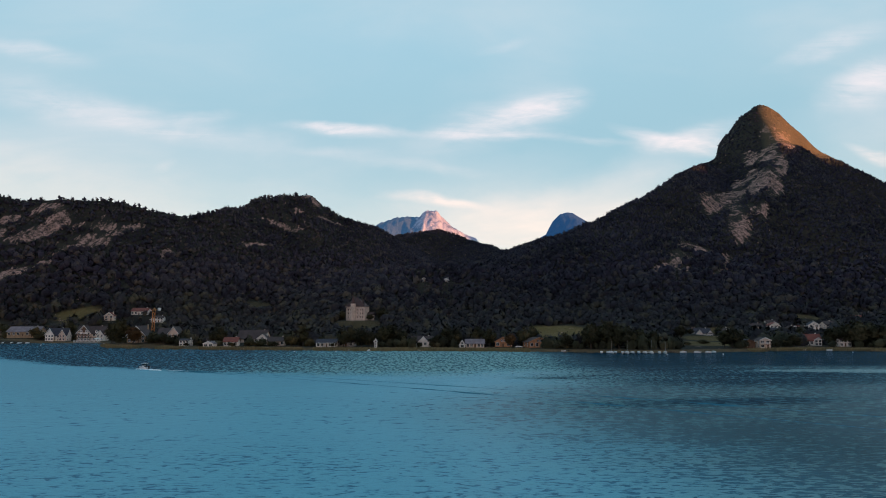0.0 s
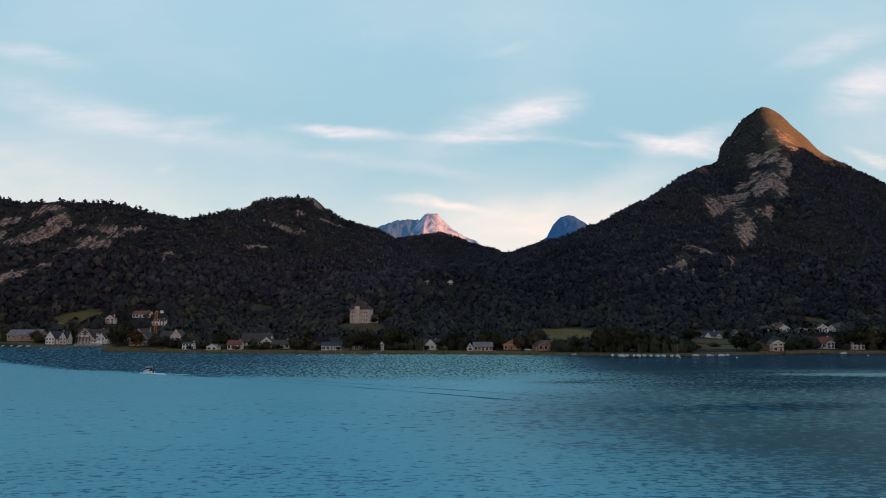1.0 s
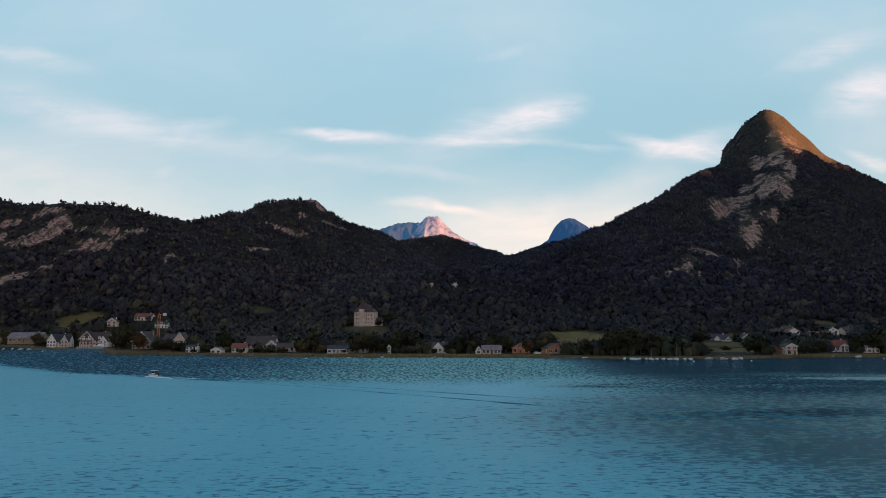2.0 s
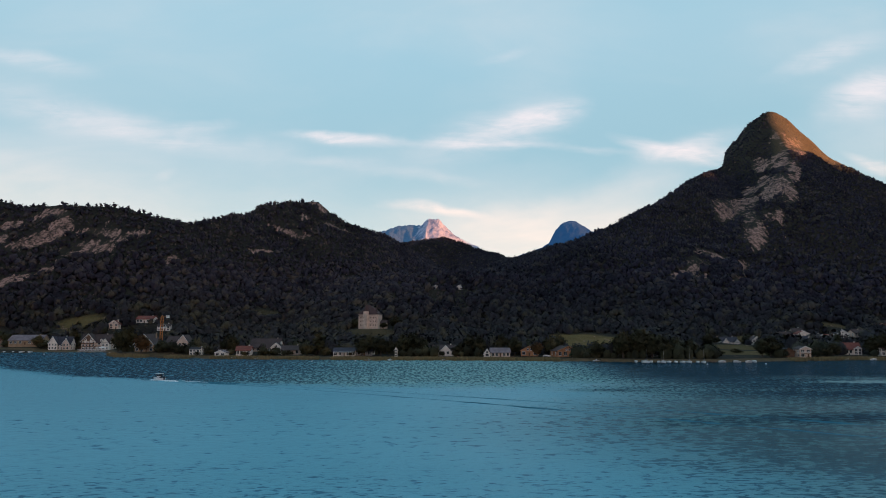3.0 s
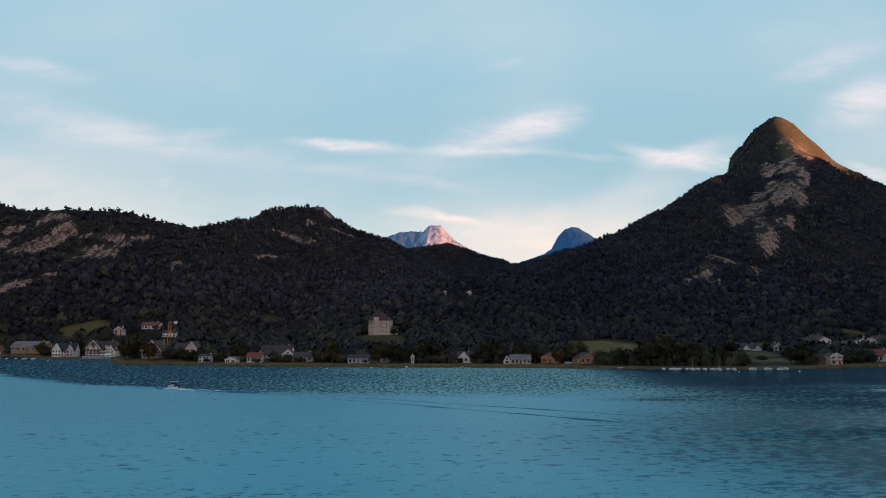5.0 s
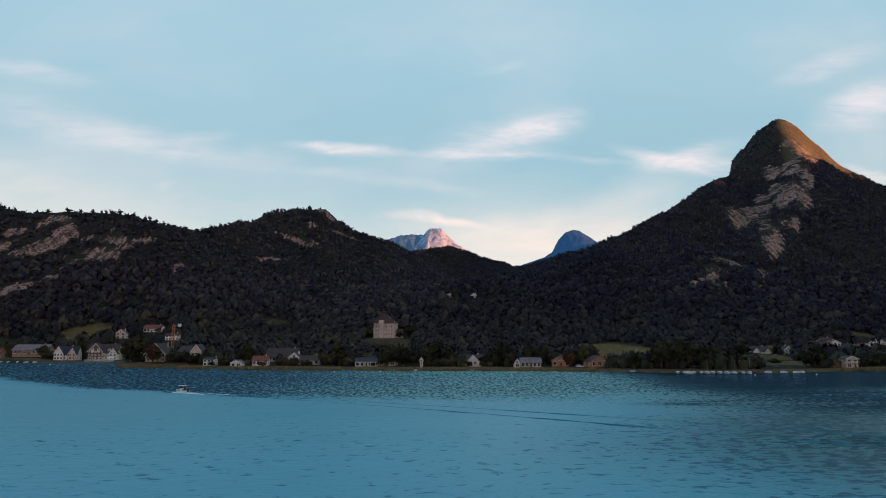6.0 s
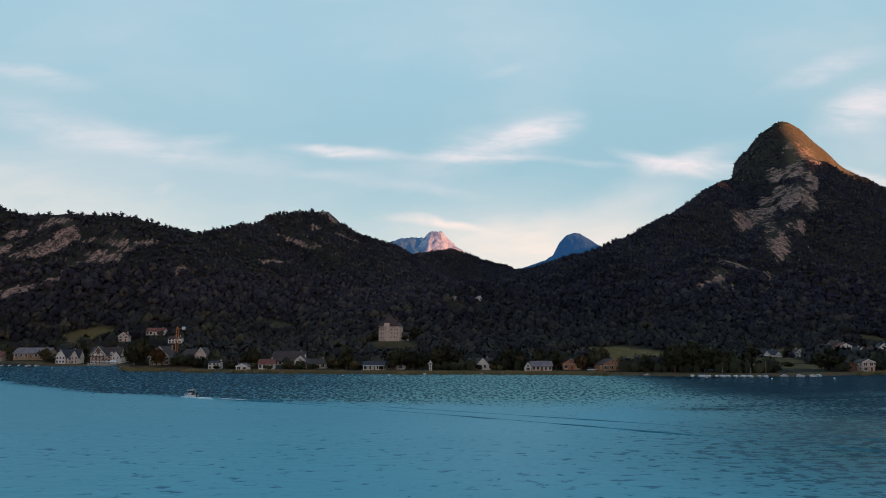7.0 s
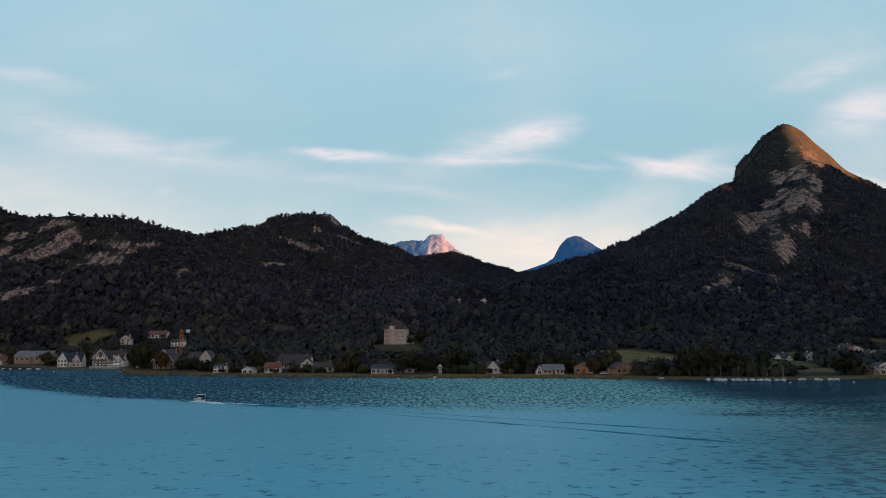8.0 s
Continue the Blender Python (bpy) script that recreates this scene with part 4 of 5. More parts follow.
dormer(h2, -7.4, -6.2, 7.4, 2.2, WHITE, SLATE)
dormer(h2, -2.6, -6.2, 7.4, 2.2, WHITE, SLATE)
dormer(h2, 5.4, -4.4, 6.9, 2.2, WHITE, SLATE)
wing(h2, 9.2, -4.4, 6.4, 4.0, 5.2, 3.6, "y", WHITE, BROWN_TILE, 2, 2, 0.7)
part("gable_boards", solid([(-4.6, 0.0), (4.6, 0.0), (0.0, 4.6)], 0.12, Matrix.Translation((-5.0, -7.2, 7.3))), BROWN_WOOD, h2, "dark boarded gable")
part("balcony", boxes((-10.6, 0.6, -8.3, -7.0, 4.55, 4.7), (-10.6, 0.6, -8.3, -8.22, 4.7, 5.5)), BROWN_WOOD, h2, "dark wooden balcony")
h2.scale = (0.84, 0.84, 0.92)
part("veranda", boxes((-11.5, 2.0, -9.6, -7.1, 2.7, 2.95), *[(q - 0.12, q + 0.12, -9.5, -9.26, -1.0, 2.7) for q in np.linspace(-11.2, 1.7, 7)]), BROWN_WOOD, h2)
house("small timbered house with a warm red roof on the slope", -294.6, 547, 7.5, 7, 4.4, 2.8, 10, "y", CREAM, RED_TILE, 2, 2)
house("narrow white outbuilding half hidden by trees", -268.2, 503, 2.4, 3, 4.2, 1.2, 0, "y", WHITE, SLATE, 2, 1, chimney=None, door=False, sides=False)
house("white hillside villa with a broad red roof", -288.9, 592, 16, 9, 3.6, 2.8, -4, "x", WHITE, RED_TILE, 1, 5)
house("white hillside house with dark window openings", -258.8, 562, 10.5, 7, 4.0, 1.7, 8, "x", WHITE, BROWN_TILE, 2, 4)
house("tall ochre chalet with a steep roof and wooden balcony", -204.0, 419, 13, 10, 5.0, 6.0, -8, "y", TAN, BROWN_TILE, 2, 4, over=0.9, balcony=True)
h3 = house("cream house with a dark roof and a white gable edge", -185.5, 416, 8.5, 9, 5.2, 3.6, 0, "x", CREAM, BROWN_TILE, 2, 3, chimney=None)
wing(h3, 6.8, -1.0, 7.0, 9.0, 5.4, 4.4, "y", CREAM, BROWN_TILE)
house("small white boathouse with a flat-pitched dark roof", -165.2, 399, 6.2, 6, 3.6, 0.7, 0, "x", WHITE, SLATE, 2, 3, over=0.35, chimney=0.45, door=False)
house("low white boat shed with a rounded gable", -146.6, 391, 6.2, 7, 1.9, 1.3, 0, "y", WHITE, PALE_TILE, 1, 2, over=0.3, chimney=None, door=False, sides=False)
house("white cottage with a rust-red roof and tall chimney", -134.7, 396, 8.4, 7, 3.2, 2.2, 5, "x", WHITE, RED_TILE, 1, 4)
house("wide barn with a long brown roof among shrubs", -128.2, 421, 19, 12, 2.6, 5.2, -3, "x", CREAM, BROWN_TILE, 1, 5, chimney=0.35)
house("pinkish house beside the barn with brown roof", -117.6, 408, 6.4, 8, 3.4, 2.6, 0, "y", WHITE, BROWN_TILE, 2, 2)
house("low brown-roofed lakeside house with white shutters", -108.0, 405, 11, 8, 2.9, 2.2, 0, "x", CREAM, BROWN_TILE, 1, 4)
h4 = house("low white lakeside pavilion with a slate roof", -72.3, 388, 12.2, 8, 2.6, 2.0, 0, "x", WHITE, SLATE, 1, 5, over=0.5, chimney=None)
part("portico", boxes(*[(q - 0.14, q + 0.14, -5.9, -5.6, -1.0, 2.4) for q in (-5.6, -2.8, 0.0, 2.8, 5.6)], (-6.0, 6.0, -6.0, -4.0, 2.4, 2.62)), TRIM, h4)
house("grey bungalow with a dark slate roof", -60.6, 394, 9.6, 8, 2.8, 2.3, -6, "x", GREY_WALL, SLATE, 1, 3)
house("pale narrow house glimpsed between dark trees", -41.0, 379, 1.5, 2.4, 4.2, 1.0, 0, "y", WHITE, SLATE, 3, 1, chimney=None, door=False, sides=False)
h5 = house("white lakeside villa with a dark gabled roof", -13.0, 389, 13, 9, 3.5, 2.7, 0, "x", WHITE, BROWN_TILE, 1, 5)
wing(h5, 0.8, -3.4, 5.2, 4.0, 3.6, 2.6, "y", WHITE, BROWN_TILE, 1, 2)
house("low brick-red boat hall with a pale roof", 19.5, 381, 11, 8, 2.5, 2.3, 0, "x", CREAM, PALE_TILE, 1, 5, chimney=None)
house("white boat hut on the landing", 11.6, 377, 3.2, 4, 2.1, 2.4, 0, "y", WHITE, BROWN_TILE, 1, 1, chimney=None, door=False, sides=False)
house("ochre wooden chalet behind an autumn tree", 37.8, 387, 10, 8, 3.2, 2.6, -10, "y", OCHRE_WOOD, BROWN_TILE, 1, 3, balcony=False, chimney=None, trim=OCHRE_WOOD)
house("orange wooden barn with a low broad gable", 57.0, 380, 13, 10, 3.4, 2.5, 14, "y", OCHRE_WOOD, BROWN_TILE, 1, 4, over=0.8, chimney=None, trim=OCHRE_WOOD)
house("brown-roofed annexe behind the wooden barn", 66.6, 394, 9, 7, 3.0, 1.8, 0, "x", OCHRE_WOOD, BROWN_TILE, 1, 3)
h6 = house("white house with three small gables above the lawn", 213.5, 512, 13, 9, 4.4, 3.4, 0, "x", WHITE, SLATE, 1, 4)
wing(h6, -3.8, -3.2, 5, 4, 4.0, 2.8, "y", WHITE, SLATE, 1, 2)
wing(h6, 5.0, -3.0, 5, 4, 3.6, 2.6, "y", WHITE, SLATE, 1, 2)
house("two-storey cream boathouse with a deep loggia over the water", 192.4, 374, 6.4, 6.5, 4.7, 1.4, 0, "y", CREAM, BROWN_TILE, 2, 2, over=0.5, chimney=None, balcony=True)
house("dark wooden boat shed with a white sill", 184.6, 378, 7.4, 7, 3.0, 1.8, 0, "y", BROWN_WOOD, SLATE, 1, 2, chimney=None, trim=BROWN_WOOD)
h7 = house("white house with a steep bright red mansard roof", 239.2, 403, 9, 7, 3.4, 3.6, -12, "x", WHITE, RED_TILE, 1, 4)
wing(h7, 2.4, -3.2, 4.2, 3.0, 3.6, 1.3, "y", WHITE, RED_TILE, 2, 2)
house("white two-storey lakeside house with a brown roof", 251.5, 392, 8, 7, 4.6, 2.0, 6, "x", WHITE, BROWN_TILE, 2, 3)
house("white cottage on the rise above the lakeside houses", 322.0, 540, 9, 7, 4.0, 2.6, -8, "y", WHITE, SLATE, 2, 2)
house("white timbered cottage beside the meadow track", 228.0, 500, 8, 7, 4.2, 2.6, 10, "y", WHITE, BROWN_TILE, 2, 2)
house("cream cottage with a low brown roof beyond the lawn", 288.0, 506, 9, 7, 3.2, 2.2, 0, "x", CREAM, BROWN_TILE, 1, 3)
house("white village house with a brown roof", 316.4, 562, 9.2, 8, 4.4, 2.6, 10, "y", WHITE, BROWN_TILE, 2, 3)
house("cream village house with a red roof", 331.2, 572, 11.5, 8, 4.2, 2.4, -6, "x", CREAM, RED_TILE, 2, 4)
house("pale farmhouse at the meadow's edge", 299.0, 566, 9, 7, 3.4, 2.4, 0, "x", WHITE, BROWN_TILE, 1, 3)
house("village house with weathered brown roof", 345.5, 556, 10, 8, 4.0, 2.6, 8, "x", CREAM, BROWN_TILE, 2, 3)
h8 = house("large white farmhouse with a grey roof on the plain", 434.0, 700, 11, 9, 6.6, 3.4, 0, "y", WHITE, SLATE, 2, 3)
wing(h8, -11, 2, 13, 9, 3.8, 3.0, "x", GREY_WALL, SLATE, 1, 4)
house("white house with brown roof under the mountain", 482.0, 706, 17, 9, 5.4, 3.6, 0, "x", WHITE, BROWN_TILE, 2, 5)
house("cream house near the wooded foot of the mountain", 452.0, 676, 12, 8, 4.2, 3.0, 12, "x", CREAM, RED_TILE, 2, 4)
house("weathered farmhouse high on the wooded slope", -22.6, 693, 8, 7, 2.6, 2.4, 20, "y", CREAM, BROWN_TILE, 1, 4)
house("white cottage in a clearing high on the slope", 4.1, 683, 5.6, 5, 2.8, 2.0, -12, "y", WHITE, SLATE, 1, 3)
house("grey barn roof showing above the upper woods", -127.5, 803, 15, 8, 3.4, 2.6, 0, "x", GREY_WALL, PALE_TILE, 1, 3, chimney=None)
# roofs of the village behind the lakeside trees
for label, x, y, w, al, wl, rf in (("brown-roofed cottage among garden trees", 262, 520, 10, "x", CREAM, BROWN_TILE), ("red-roofed cottage among garden trees", 284, 532, 9, "y", WHITE, RED_TILE),
                                   ("slate-roofed cottage among garden trees", 262, 496, 9, "x", WHITE, SLATE), ("white garden house with brown roof", -322, 512, 8, "y", WHITE, BROWN_TILE),
                                   ("small white house half hidden by the wood", -243, 470, 6, "y", WHITE, BROWN_TILE), ("low stone shed with brown roof", -152, 412, 7, "x", GREY_WALL, BROWN_TILE)):
    house(label, x, y, w, 7, 3.4, 2.2, 0, al, wl, rf, 1, 3)


def castle(x, y):
    """A square stone keep with a stair turret, hipped roofs and a side range."""
    ob = thing("castle", "square pale stone castle with pointed dark red roofs", "castle", pose(x, y, ground_z(x, y), 0, 0, -10))
    ob.scale = (0.97, 0.97, 0.98)
    part("wall", boxes((-3.6, 9.2, -7, 7, -3, 12.2)), STONE, ob)
    part("wall", boxes((-9.2, -3.6, -4.6, 7, -3, 12.2)), STONE, ob)
    part("buttress", boxes((-9.6, -8.5, -5.1, -4.1, -3, 11.6)), STONE, ob)
    part("buttress", boxes((8.3, 9.5, -7.4, -6.4, -3, 11.6)), STONE, ob)
    part("cornice", boxes((-9.5, 9.5, -7.3, 7.3, 12.2, 12.6)), STONE, ob)
    bm = bmesh.new()
    vs = [bm.verts.new(p) for p in ((-9.8, -7.6, 12.6), (9.8, -7.6, 12.6), (9.8, 7.6, 12.6), (-9.8, 7.6, 12.6), (-2.4, 0, 21.2), (0.4, 0, 21.2))]
    for f in ((3, 2, 1, 0), (0, 1, 5, 4), (1, 2, 5), (2, 3, 4, 5), (3, 0, 4)):
        bm.faces.new([vs[i] for i in f])
    part("roof", bm, CASTLE_TILE, ob, "steep dark red hipped roof")
    tw = part("turret", rod(bmesh.new(), (-1.8, -7.4, -3), (-1.8, -7.4, 15.4), 2.6, 2.5, 12), STONE, ob)
    part("turret_roof", rod(bmesh.new(), (-1.8, -7.4, 15.4), (-1.8, -7.4, 22.4), 2.9, 0.05, 12), CASTLE_TILE, tw)
    sp = part("small_turret", rod(bmesh.new(), (6.4, -3.0, 10), (6.4, -3.0, 14.6), 1.2, 1.2, 8), STONE, ob)
    part("spire", rod(bmesh.new(), (6.4, -3.0, 14.6), (6.4, -3.0, 20.6), 1.5, 0.04, 8), BROWN_TILE, sp)
    for z in (3.2, 6.6, 9.8):
        for q in (-7.4, -5.2, 2.6, 4.9, 7.2):
            window(ob, q, -7.0 if q > 0 else -4.6, z, 0.8, 1.4, 0, STONE)
    for z in (4.5, 8.0, 11.5):
        window(ob, -1.8, -9.85, z, 0.4, 0.9, 0, STONE)
    part("range", boxes((9.2, 14.6, 0, 6, -3, 5.2)), CREAM, ob)
    roof_part(ob, 5.6, 6.0, 5.2, 2.2, 0.4, BROWN_TILE, "x", Matrix.Translation((12.0, 3, 0)), "range_roof")
    for q in (10.8, 13.0):
        window(ob, q, 0.0, 3.4, 0.9, 1.2)
    return ob


castle(-77.8, 562)
CLEARINGS.extend([(-77, 562, 20), (-62, 566, 14), (-75, 545, 20), (-72, 528, 18), (-204, 437, 4)])


def tower_crane(x, y):
    """A lattice mast with a short jib, counter-jib, cab and ballast."""
    ob = thing("tower_crane", "orange lattice tower crane with a pale cab", "crane", pose(x, y, ground_z(x, y), 0, 0, 20))
    top = 23.5
    part("base", boxes((-2, 2, -2, 2, -0.5, 0.5)), CONCRETE, ob)
    for sx in (-1, 1):
        for sy in (-1, 1):
            part("mast_post", boxes((sx * 0.75 - 0.16, sx * 0.75 + 0.16, sy * 0.75 - 0.16, sy * 0.75 + 0.16, 0.5, top)), CRANE_PAINT, ob)
    bm = bmesh.new()
    for i in range(14):
        z0, z1 = 0.6 + i * 1.63, 0.6 + (i + 1) * 1.63
        a = 0.75 if i % 2 else -0.75
        for s in (-0.75, 0.75):
            rod(bm, (-a, s, z0), (a, s, z1), 0.11, n=4)
            rod(bm, (s, -a, z0), (s, a, z1), 0.11, n=4)
    part("lattice", bm, CRANE_PAINT, ob)
    bm = bmesh.new()
    for i in range(18):
        y0, y1 = 1.0 + i * 1.5, 1.0 + (i + 1) * 1.5
        for s in (-0.6, 0.6):
            rod(bm, (s, y0, top), (s, y1, top), 0.09, n=4)
            rod(bm, (s, y0, top), (0, y1, top + 1.2), 0.06, n=4)
        rod(bm, (0, y0, top + 1.2), (0, y1, top + 1.2), 0.09, n=4)
    bm.transform(Matrix.Rotation(radians(4), 4, "Z"))
    part("jib", bm, CRANE_PAINT, ob)
    bm = boxes((-0.5, 0.5, -5, -0.8, top - 0.15, top + 0.15))
    bm.transform(Matrix.Rotation(radians(55), 4, "Z"))
    part("counter_jib", bm, CRANE_PAINT, ob)
    bm = boxes((-0.9, 0.9, -5.2, -3.8, top - 0.9, top + 1.0))
    bm.transform(Matrix.Rotation(radians(55), 4, "Z"))
    part("ballast", bm, TRIM, ob, "pale concrete ballast block")
    cab = part("cab", boxes((0.9, 2.3, -0.8, 0.9, top - 7.2, top - 5.4)), TRIM, ob, "white operator's cab")
    part("pane", boxes((1.0, 2.2, -0.84, -0.78, top - 6.6, top - 5.6)), GLASS, cab)
    part("platform", boxes((-2.8, 2.8, -0.9, 0.9, top - 7.4, top - 7.2)), TRIM, ob)
    return ob


tower_crane(-204.6, 437)


# ---- the lakeside terrace ----
def terrace():
    x, y = -269.4, 470.5
    q = thing("quay_terrace", "stone quay terrace with a white balustrade", "terrace", pose(x, y, 0, 0, 0, 2))
    part("quay_wall", boxes((-10, 10, -1.2, 4, -2.0, 1.1)), CONCRETE, q)
    for i in range(21):
        part("baluster", boxes((-9.9 + i * 0.985 - 0.06, -9.9 + i * 0.985 + 0.06, -1.1, -0.98, 1.1, 2.05)), TRIM, q)
    part("rail", boxes((-10, 10, -1.15, -0.93, 2.05, 2.22)), TRIM, q)
    part("rail", boxes((-10, 10, -1.12, -0.96, 1.45, 1.57)), TRIM, q)
    t = thing("party_tent", "white peaked canvas tent on the terrace", "tent", pose(x + 6.2, y + 1.6, 1.1))
    bm = bmesh.new()
    vs = [bm.verts.new(p) for p in ((-3, -2.2, 1.9), (3, -2.2, 1.9), (3, 2.2, 1.9), (-3, 2.2, 1.9), (0, 0, 3.3))]
    for f in ((0, 1, 4), (1, 2, 4), (2, 3, 4), (3, 0, 4), (3, 2, 1, 0)):
        bm.faces.new([vs[i] for i in f])
    part("canopy", bm, TRIM, t)
    for sx in (-2.9, 2.9):
        for sy in (-2.1, 2.1):
            part("pole", rod(bmesh.new(), (sx, sy, 0), (sx, sy, 1.95), 0.06), METAL, t)
    pt = thing("parasol", "white square parasol over a terrace table", "parasol", pose(x - 7.5, y + 1.4, 1.1), "terrace parasols")
    part("pole", rod(bmesh.new(), (0, 0, 0), (0, 0, 2.4), 0.04), METAL, pt)
    part("canopy", rod(bmesh.new(), (0, 0, 1.95), (0, 0, 2.5), 1.5, 0.05, 8), TRIM, pt)
    for i in range(1, 4):
        copy_thing(pt, pose(x - 7.5 + 3.1 * i, y + 1.4 + 0.3 * (i % 2), 1.1))


terrace()


# ---- boats ----
def hull_mesh(length, beam, depth, n=9):
    """A lofted hull: pointed bow at -x, flat transom, chine below the sheer."""
    bm = bmesh.new()
    rings = []
    for i in range(n):
        t = i / (n - 1)
        half = beam / 2 * min(1, (t * 1.9) ** 0.6) if t > 0 else 0.02
        sheer = depth * (1.15 - 0.25 * t)
        keel = -0.28 * depth * min(1, t * 3)
        x = -length / 2 + t * length
        rings.append([bm.verts.new(p) for p in ((x - 0.25 * (1 - t), -half, sheer), (x, -half * 0.82, 0.12), (x + 0.1, 0, keel), (x, half * 0.82, 0.12), (x - 0.25 * (1 - t), half, sheer))])
    for a, b in zip(rings, rings[1:]):
        for j in range(4):
            bm.faces.new((a[j], b[j], b[j + 1], a[j + 1]))
        bm.faces.new((a[0], a[4], b[4], b[0]))
    bm.faces.new(rings[-1])
    bm.faces.new(rings[0][::-1])
    return bm


def motor_boat(label, x, y, turn, length=5.6, canopy=True, group="", cover=False):
    ob = thing("motor_boat", label, "boat", pose(x, y, 0.0, 0, 0, turn), group)
    L = length
    hl = part("hull", hull_mesh(L, L * 0.38, L * 0.17), BOAT_WHITE, ob, smooth=False)
    part("rub_rail", boxes((-L * 0.30, L * 0.5, -L * 0.195, -L * 0.185, L * 0.145, L * 0.165), (-L * 0.30, L * 0.5, L * 0.185, L * 0.195, L * 0.145, L * 0.165)), BOAT_DARK, hl)
    if cover:
        bm = solid([(-L * 0.36, L * 0.165), (L * 0.48, L * 0.16), (L * 0.45, L * 0.24), (L * 0.05, L * 0.29), (-L * 0.2, L * 0.24)], L * 0.33)
        part("tarpaulin", bm, CANVAS, ob)
    else:
        con = part("console", boxes((-L * 0.10, L * 0.06, -L * 0.10, L * 0.10, L * 0.12, L * 0.27)), BOAT_WHITE, ob)
        bm = boxes((-L * 0.12, -L * 0.10, -L * 0.12, L * 0.12, L * 0.24, L * 0.36))
        part("windscreen", bm, GLASS, con)
        part("bench", boxes((L * 0.18, L * 0.34, -L * 0.14, L * 0.14, L * 0.12, L * 0.22)), BOAT_DARK, ob)
    if canopy:
        part("canopy", boxes((-L * 0.16, L * 0.30, -L * 0.17, L * 0.17, L * 0.44, L * 0.47)), BOAT_WHITE, ob, "white hard-top canopy")
        for sx in (-0.13, 0.27):
            for sy in (-0.15, 0.15):
                part("canopy_post", rod(bmesh.new(), (L * sx, L * sy, L * 0.13), (L * sx, L * sy, L * 0.45), 0.03), METAL, ob)
        part("side_screen", boxes((-L * 0.14, L * 0.14, L * 0.145, L * 0.155, L * 0.22, L * 0.42)), BOAT_DARK, ob, "dark side screen")
    out = part("outboard", boxes((L * 0.50, L * 0.58, -0.2, 0.2, 0.1, L * 0.19)), BOAT_DARK, ob)
    part("cowling", boxes((L * 0.49, L * 0.60, -0.24, 0.24, L * 0.19, L * 0.26)), RUBBER, out)
    return ob


def sail_boat(label, x, y, turn, length=7.0, mast=9.0, group=""):
    ob = thing("sailing_boat", label, "boat", pose(x, y, 0.0, 0, 0, turn), group)
    L = length
    part("hull", hull_mesh(L, L * 0.32, L * 0.13), BOAT_WHITE, ob)
    part("cabin", boxes((-L * 0.15, L * 0.15, -L * 0.09, L * 0.09, L * 0.11, L * 0.17)), BOAT_WHITE, ob)
    part("mast", rod(bmesh.new(), (-L * 0.08, 0, L * 0.1), (-L * 0.08, 0, mast), 0.05, 0.03), METAL, ob)
    bo = part("boom", rod(bmesh.new(), (-L * 0.08, 0, L * 0.22), (L * 0.36, 0, L * 0.22), 0.06), METAL, ob)
    part("furled_sail", rod(bmesh.new(), (-L * 0.06, 0, L * 0.24), (L * 0.34, 0, L * 0.25), 0.14, 0.10), BOAT_DARK, bo)
    return ob


motor_boat("small white motor boat with a canopy under way", -115.6, 241, -23, 4.8)
moored = motor_boat("white moored motor boat under a pale cover", 88.0, 345.0, 80, 3.9, False, "moored boats", True)
for i, (x, y, a) in enumerate(((91.6, 344, 95), (95.5, 343.5, 85), (99.0, 343, 70), (104.5, 342.5, 92), (107.8, 342, 88), (111.4, 342, 100), (118.8, 341, 80))):
    copy_thing(moored, pose(x, y, 0, 0, 0, a))
sail = sail_boat("white sailing boat at its mooring with bare mast", 114.6, 341.5, 85, 7.0, 7.6, "moored sailing boats")
for x, y, a in ((122.0, 341, 75), (92.8, 343, 98), (101.5, 342.6, 90)):
    copy_thing(sail, pose(x, y, 0, 0, 0, a))
for x, y, a in ((134.0, 347, 10), (142.0, 347, 170), (147.5, 346, 20), (151.5, 347.5, 95), (229, 368, 0), (215, 369, 30)):
    copy_thing(moored, pose(x, y, 0, 0, 0, a))
for x, y, a in ((-335, 466, 80), (-330, 466, 95), (-324, 466.5, 100), (-318, 466, 70), (-312, 466, 85), (-343, 466, 85), (-350, 467, 95)):
    copy_thing(moored, pose(x, y, 0, 0, 0, a))
skiff = motor_boat("small open white boat lying off the reeds", -121, 378, 15, 4.0, False, "small boats")
for x, y, a in ((-137, 381, 160), (-55.5, 366.5, 10), (-43.5, 366.0, 60), (-12.5, 366, 20), (70, 357, 5), (-245, 452, 30)):
    copy_thing(skiff, pose(x, y, 0, 0, 0, a))

buoy = thing("buoy", "round white mooring buoy afloat", "buoy", pose(-285, 440, 0), "mooring buoys")
bm = bmesh.new()
bmesh.ops.create_uvsphere(bm, u_segments=10, v_segments=8, radius=0.45)
part("float", bm, BOAT_WHITE, buoy, smooth=True)
part("ring", rod(bmesh.new(), (0, 0, 0.4), (0, 0, 0.7), 0.06), METAL, buoy)
for x, y in ((-85, 356), (119, 330), (-62, 360), (150, 333), (232, 352)):
    copy_thing(buoy, pose(x, y, 0))


